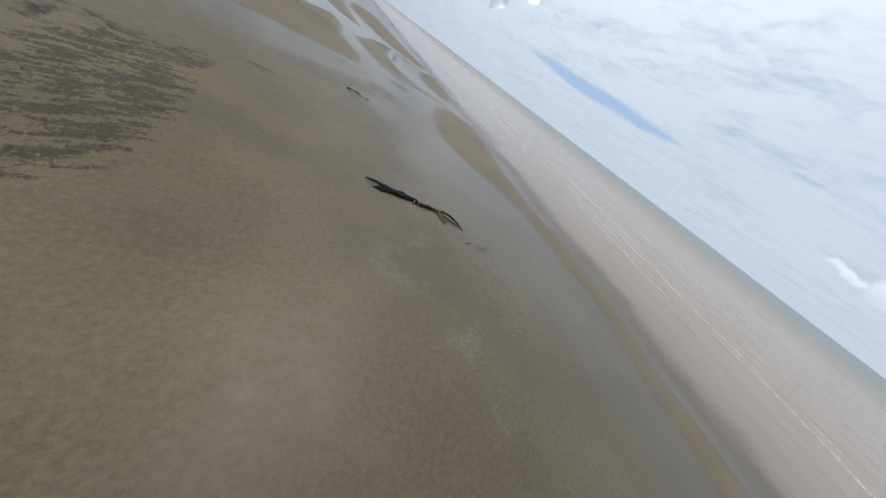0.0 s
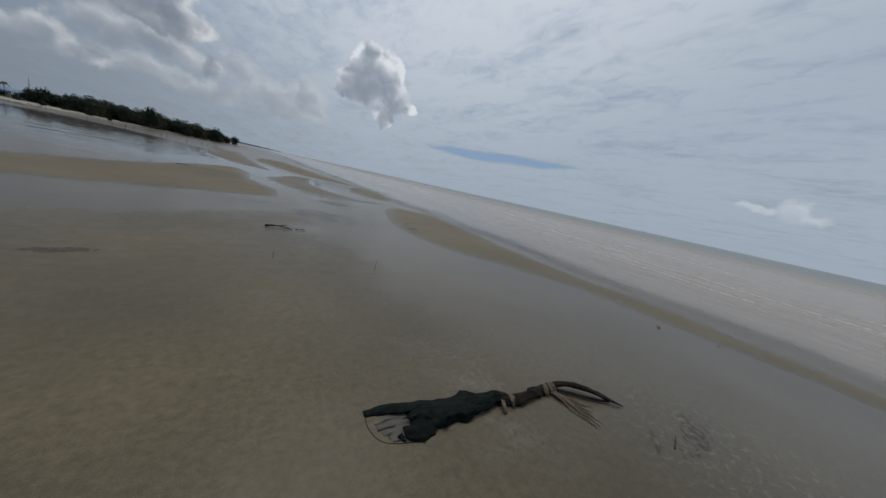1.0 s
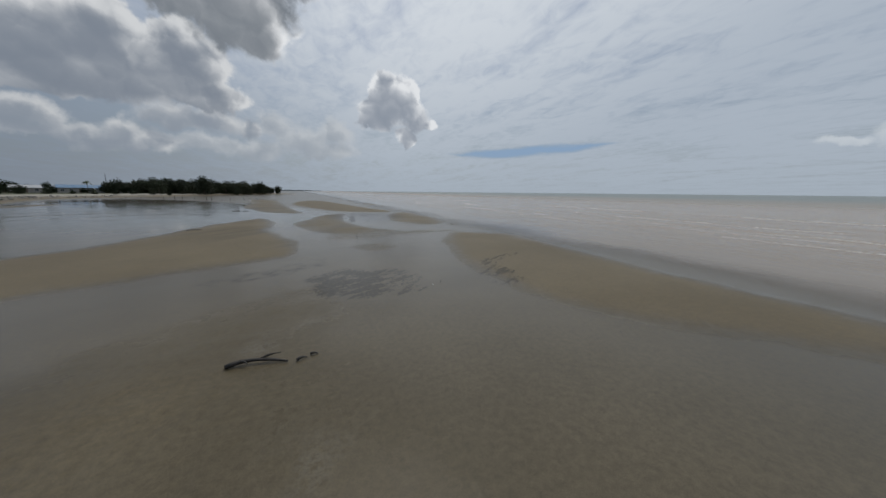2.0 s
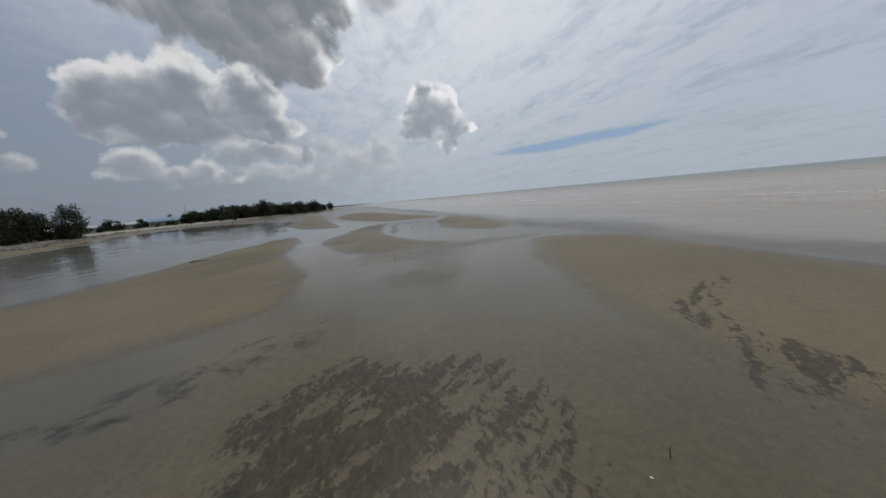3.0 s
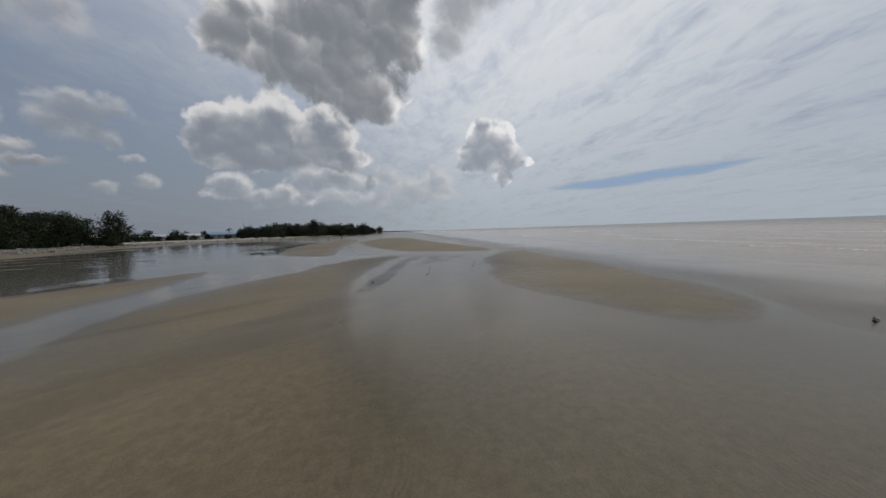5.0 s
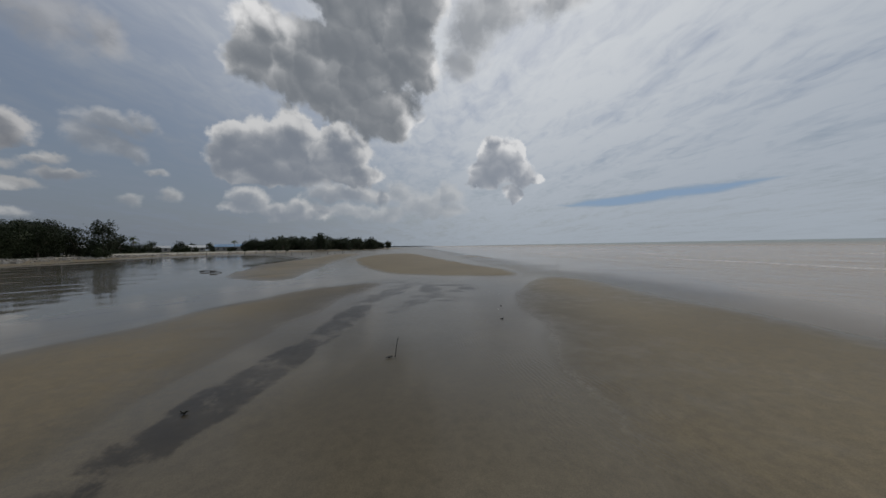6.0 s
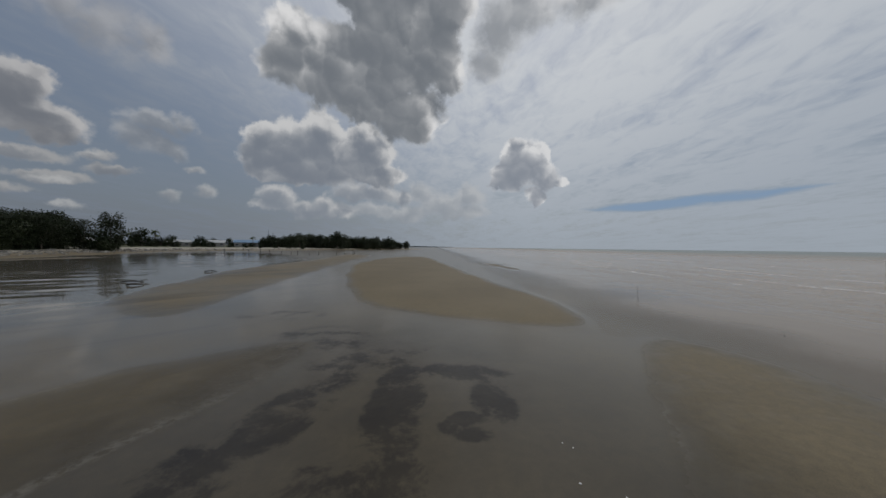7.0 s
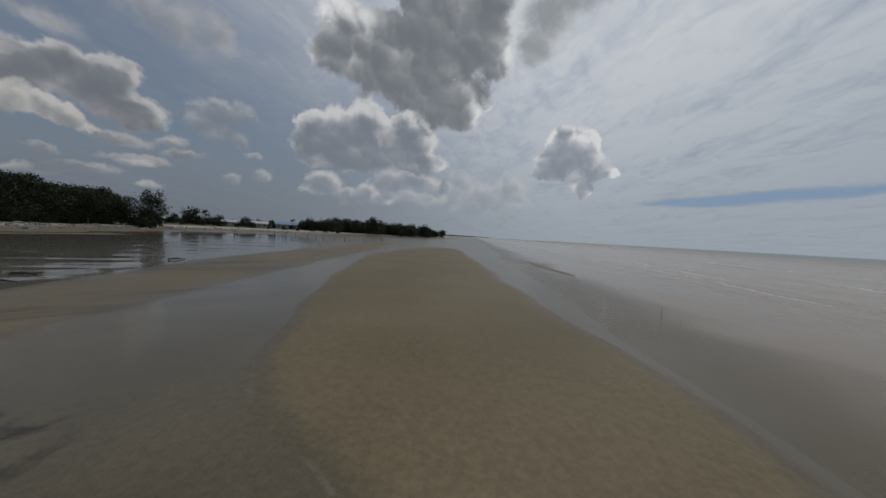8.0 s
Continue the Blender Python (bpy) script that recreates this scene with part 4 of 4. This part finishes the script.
def stand(models, spots, group):
    """Sets copies of the models on the ground; the first use of each moves the model itself."""
    used = set()
    for i, (x, y, scale, turn, which) in enumerate(spots):
        m = pose(x, y, ground_at(x, y) - 0.05, 0, 0, turn)
        ob = models[which]
        if which in used:
            ob = copy_thing(ob, m)
        else:
            ob.matrix_world = m
        used.add(which)
        ob.scale = (scale, scale, scale * (0.93 + 0.14 * ((i * 37) % 10) / 10))
        tagged(ob, group=group)


THICKET = [broad_tree(8.6, 4.6, 11, "dense dark green shore tree in a thicket", low=0.0, count=5200, size=0.21), broad_tree(7.6, 5.2, 12, "wide dark green shore tree in a thicket", low=0.0, count=5200, size=0.21), broad_tree(9.0, 4.2, 13, "dark green leafy tree in a thicket", low=0.0, count=5200, size=0.21)]
r = random.Random(21)
spots = []
for k in range(66):
    t = k / 65
    row = k % 3
    bx, by = -65 - 17 * t, 84 + 70 * t
    spots.append((bx - 7.5 * row + r.uniform(-2, 2) - 3, by - 1 * row + r.uniform(-2.5, 2.5), r.uniform(1.0, 1.14) * (1.24 - 0.38 * t + 0.06 * row), r.uniform(0, 360), r.randrange(3)))
stand(THICKET, spots, "shore thicket")

SHORE_TREE = casuarina(10.2, 3.2, 41, "tall feathery casuarina at the thicket's end")
SHORE_TREE.matrix_world = pose(-76.5, 150, ground_at(-76.5, 150) - 0.1, 0, 0, 30)

HEADLAND = [broad_tree(7.0, 3.8, 51, "dark green tree on the headland", low=0.05, mat=HAZED_LEAF, count=1700, size=0.34), casuarina(10.5, 2.6, 52, "tall dark casuarina on the headland"), broad_tree(5.4, 4.0, 53, "low dark green tree on the headland", low=0.02, mat=HAZED_LEAF, count=1500, size=0.34), casuarina(8.6, 2.9, 54, "feathery casuarina on the headland")]
spots = []
for k in range(114):
    t = k / 119
    x, y = np.interp(t, (0, 0.4, 0.75, 1), (-86, -64, -36, -8)), np.interp(t, (0, 0.4, 0.75, 1), (258, 278, 332, 378))
    back = 5 * (k % 3)
    which = 2 if k < 26 else r.choice((0, 0, 0, 0, 2))
    spots.append((x - back + r.uniform(-3, 3), y + r.uniform(-4, 4), r.uniform(0.7, 1.3) * (0.75 if t > 0.93 else 1.0), r.uniform(0, 360), which))
spots += [(-53, 271, 1.05, 40, 1), (-70, 252, 1.0, 10, 0), (-27, 322, 0.95, 80, 1), (-62, 262, 0.85, 140, 3), (-54, 274, 1.55, 15, 0), (-41, 300, 1.35, 75, 0), (-74, 258, 1.3, 130, 0), (-26, 326, 1.4, 200, 0), (-64, 268, 1.2, 260, 0), (-34, 312, 1.25, 310, 0)]
stand(HEADLAND, spots, "headland trees")

PALM = palm(7.5, 61)
spots = [(-152, 231, 1.0, 0, 0), (-137, 230, 1.05, 120, 0), (-144, 238, 0.85, 60, 0), (-166, 226, 0.8, 200, 0), (-104, 262, 0.8, 250, 0)]
stand([PALM], spots, "palms behind the beach")

BUSH = [broad_tree(3.6, 3.0, 71, "low dark green bush behind the beach", "bush", low=0.02, count=1200, size=0.3), broad_tree(4.8, 3.2, 72, "rounded dark green shrub behind the beach", "bush", low=0.02, count=1300, size=0.3)]
for b in BUSH:
    tagged(b, category="bush")
spots = []
for k in range(64):
    t = k / 63
    a = radians(-57 + 34 * t)
    d = 232 + r.uniform(-4, 34) if k % 4 else 176 + r.uniform(0, 8)
    spots.append((14 + d * math.sin(a), 72 + d * math.cos(a), r.uniform(0.7, 1.2) if k % 4 else r.uniform(0.35, 0.55), r.uniform(0, 360), r.randrange(2)))
spots += [(-140, 226, 1.7, 0, 1), (-148, 229, 1.2, 90, 0), (-130, 232, 1.2, 30, 1), (-118, 240, 1.0, 50, 0), (-74, 146, 0.7, 20, 0), (-77, 148, 0.8, 80, 1), (-79, 152, 0.75, 140, 0), (-81, 155, 0.7, 200, 1)]
stand(BUSH, spots, "bushes behind the beach")


# ---- village behind the beach ----
def house(x, y, long, deep, wall, ridge, turn, roof_mat, label):
    root = thing("house", label, "house", (x, y, ground_at(x, y) - 0.05), turn, "houses behind the beach")
    l, d = long / 2, deep / 2
    part("wall", box(bmesh.new(), (-l, -d, 0), (l, d, wall), 0.04), PLASTER, root, smooth=False)
    roof = bmesh.new()
    lo, t = 0.5, 0.12
    section = [(-d - lo, wall - 0.12), (0, wall + ridge), (d + lo, wall - 0.12), (d + lo, wall - 0.12 + t), (0, wall + ridge + t), (-d - lo, wall - 0.12 + t)]
    ends = [[roof.verts.new((s * (l + 0.4), a, b)) for a, b in section] for s in (-1, 1)]
    for i in range(6):
        roof.faces.new((ends[0][i], ends[0][(i + 1) % 6], ends[1][(i + 1) % 6], ends[1][i]))
    for e in ends:
        for quad in ((0, 1, 4, 5), (1, 2, 3, 4)):
            roof.faces.new([e[i] for i in quad])
    bmesh.ops.recalc_face_normals(roof, faces=roof.faces)
    part("roof", roof, roof_mat, root, smooth=False)
    count = max(2, int(long / 3))
    for k in range(count):
        cx = -l + long * (k + 0.5) / count
        if k == count // 2:
            door = part("door", box(bmesh.new(), (cx - 0.45, -d - 0.05, 0.02), (cx + 0.45, -d - 0.004, 2.05), 0.01), BROWN_ROOF, root, smooth=False)
        else:
            win = part("window", box(bmesh.new(), (cx - 0.65, -d - 0.06, 0.95), (cx + 0.65, -d - 0.004, 2.05), 0.01), WHITE_ROOF, root, smooth=False)
            for s in (-1, 1):
                part("pane", box(bmesh.new(), (cx + s * 0.31 - 0.27, -d - 0.075, 1.02), (cx + s * 0.31 + 0.27, -d - 0.064, 1.98)), DARK_GLASS, win, smooth=False)


house(-128, 262, 10, 7, 2.6, 1.4, 32, WHITE_ROOF, "long low house with a pale metal roof")
house(-112, 268, 13, 8, 2.9, 1.6, 28, BLUE_ROOF, "low house with a faded blue metal roof")
house(-96, 264, 11, 7, 2.8, 1.5, 24, BLUE_ROOF, "small house with a blue metal roof")
house(-141, 250, 11, 7, 2.6, 1.3, 36, WHITE_ROOF, "low shed with a pale metal roof")
house(-88, 262, 9, 6, 3.6, 1.2, 20, BROWN_ROOF, "two-tone house with a rusty roof among trees")
house(-100, 168, 9, 4, 2.3, 0.8, 55, WHITE_ROOF, "open beach shelter with a pale roof beside the thicket")


def mast(x, y, tall):
    root = thing("radio_mast", "slender grey lattice radio mast behind the houses", "mast", (x, y, ground_at(x, y)))
    legs = [(math.cos(a) * 0.45, math.sin(a) * 0.45) for a in (0.5, 2.6, 4.7)]
    for lx, ly in legs:
        part("leg", tube(bmesh.new(), [(lx, ly, 0), (lx * 0.6, ly * 0.6, tall * 0.5), (lx * 0.2, ly * 0.2, tall)], [0.09, 0.08, 0.06], 6), STEEL, root)
    for k in range(12):
        z0, z1 = tall * k / 12, tall * (k + 1) / 12
        for i in range(3):
            (ax, ay), (bx, by) = legs[i], legs[(i + 1) % 3]
            s0, s1 = 1 - 0.8 * k / 12, 1 - 0.8 * (k + 1) / 12
            part("brace", tube(bmesh.new(), [(ax * s0, ay * s0, z0), (bx * s1, by * s1, z1)], [0.04, 0.04], 5), STEEL, root)
    part("antenna", tube(bmesh.new(), [(0, 0, tall * 0.96), (0, 0, tall + 1.2)], [0.05, 0.03], 6), STEEL, root)


mast(-101, 274, 10.8)


# ---- old mooring posts, rubble on the bank, far shore ----
def post_model():
    root = thing("wooden_post", "weathered wooden post standing in the tidal shallows", "post")
    part("shaft", tube(bmesh.new(), [(0, 0, -0.5), (0.02, 0.01, 0.8), (0.06, 0, 1.9)], [0.1, 0.09, 0.07], 8, 0.25), WET_WOOD, root)
    part("weed_band", tube(bmesh.new(), [(0, 0, -0.02), (0.005, 0, 0.18), (0.01, 0, 0.4)], [0.115, 0.125, 0.1], 8, 0.4), WEED, root, "dark weed round its foot")
    return root


spots = []
for k in range(7):
    spots.append((-42 + 2.3 * k + r.uniform(-0.6, 0.6), 139 + 1.3 * k + r.uniform(-1, 1), r.uniform(0.4, 0.9), r.uniform(0, 360), 0))
for k in range(9):
    spots.append((-24 + 1.7 * k + r.uniform(-1.2, 1.2), 146 + 1.0 * k + r.uniform(-3, 3), r.uniform(0.35, 0.8), r.uniform(0, 360), 0))
for k in range(5):
    spots.append((-56 + 3.6 * k + r.uniform(-1, 1), 138 + 2 * k + r.uniform(-2, 2), r.uniform(0.3, 0.6), r.uniform(0, 360), 0))
stand([post_model()], spots, "old mooring posts")


def rubble():
    q = random.Random(9)
    verts, faces, spots = [], [], []
    cube = [(-1, -1, -1), (1, -1, -1), (1, 1, -1), (-1, 1, -1), (-1, -1, 1), (1, -1, 1), (1, 1, 1), (-1, 1, 1)]
    sides = [(0, 3, 2, 1), (4, 5, 6, 7), (0, 1, 5, 4), (1, 2, 6, 5), (2, 3, 7, 6), (3, 0, 4, 7)]
    edge = [(-53, 106), (-62, 128), (-70, 148), (-74, 166), (-73, 182), (-68, 200), (-56, 226), (-44, 288)]
    for _ in range(900):
        k = q.random() ** 1.6 * (len(edge) - 1.001)
        i = int(k)
        (ax, ay), (bx, by) = edge[i], edge[i + 1]
        x, y = ax + (bx - ax) * (k - i) - q.uniform(1, 11), ay + (by - ay) * (k - i) + q.uniform(-2, 2)
        s = q.uniform(0.08, 0.3) if q.random() < 0.9 else q.uniform(0.3, 0.55)
        turn = q.uniform(0, 6.28)
        base = len(verts)
        for c in cube:
            u, v, t = (c[i] * s * q.uniform(0.55, 1.1) for i in range(3))
            verts.append((x + u * math.cos(turn) - v * math.sin(turn), y + u * math.sin(turn) + v * math.cos(turn), 0.1 * s + t * 0.6))
        faces += [tuple(base + f for f in side) for side in sides]
        spots.append((x, y))
    spots = np.array(spots)
    floor = np.repeat(height(spots[:, 0], spots[:, 1]), 8)
    verts = [(x, y, z + float(f)) for (x, y, z), f in zip(verts, floor)]
    me = bpy.data.meshes.new("rubble")
    me.from_pydata(verts, [], faces)
    me.materials.append(ROCK)
    tagged(new("rubble", me), "pale stones and flotsam strewn along the bank", "rubble", kind="stuff")


rubble()


def far_shore():
    """A low wooded shore on the horizon."""
    verts, faces = [], []
    q = random.Random(3)
    count = 260
    for k in range(count):
        t = k / (count - 1)
        x, y = -420 + 620 * t, 2500 + 700 * t
        top = 13 * (1 - t) ** 0.4 * (0.75 + 0.25 * math.sin(k * 0.31) * math.sin(k * 0.13 + 1)) + q.uniform(0, 2.5) * (1 - t)
        verts += [(x, y, -1), (x, y, 1 + top * 0.8), (x - 6, y + 30, 1.5 + top), (x - 10, y + 90, -1)]
    for k in range(count - 1):
        for j in range(3):
            i = 4 * k + j
            faces.append((i, i + 4, i + 5, i + 1))
    me = bpy.data.meshes.new("backdrop")
    me.from_pydata(verts, [], faces)
    # blue-grey tones hold the air's haze as part of the colour
    me.materials.append(plain("hazed_far_woods", (0.09, 0.11, 0.115), (0.13, 0.15, 0.155), 0.02, 0.95, 0.0))
    tagged(new("backdrop", me), "low hazy wooded shore on the horizon", "shore", kind="structure")


far_shore()
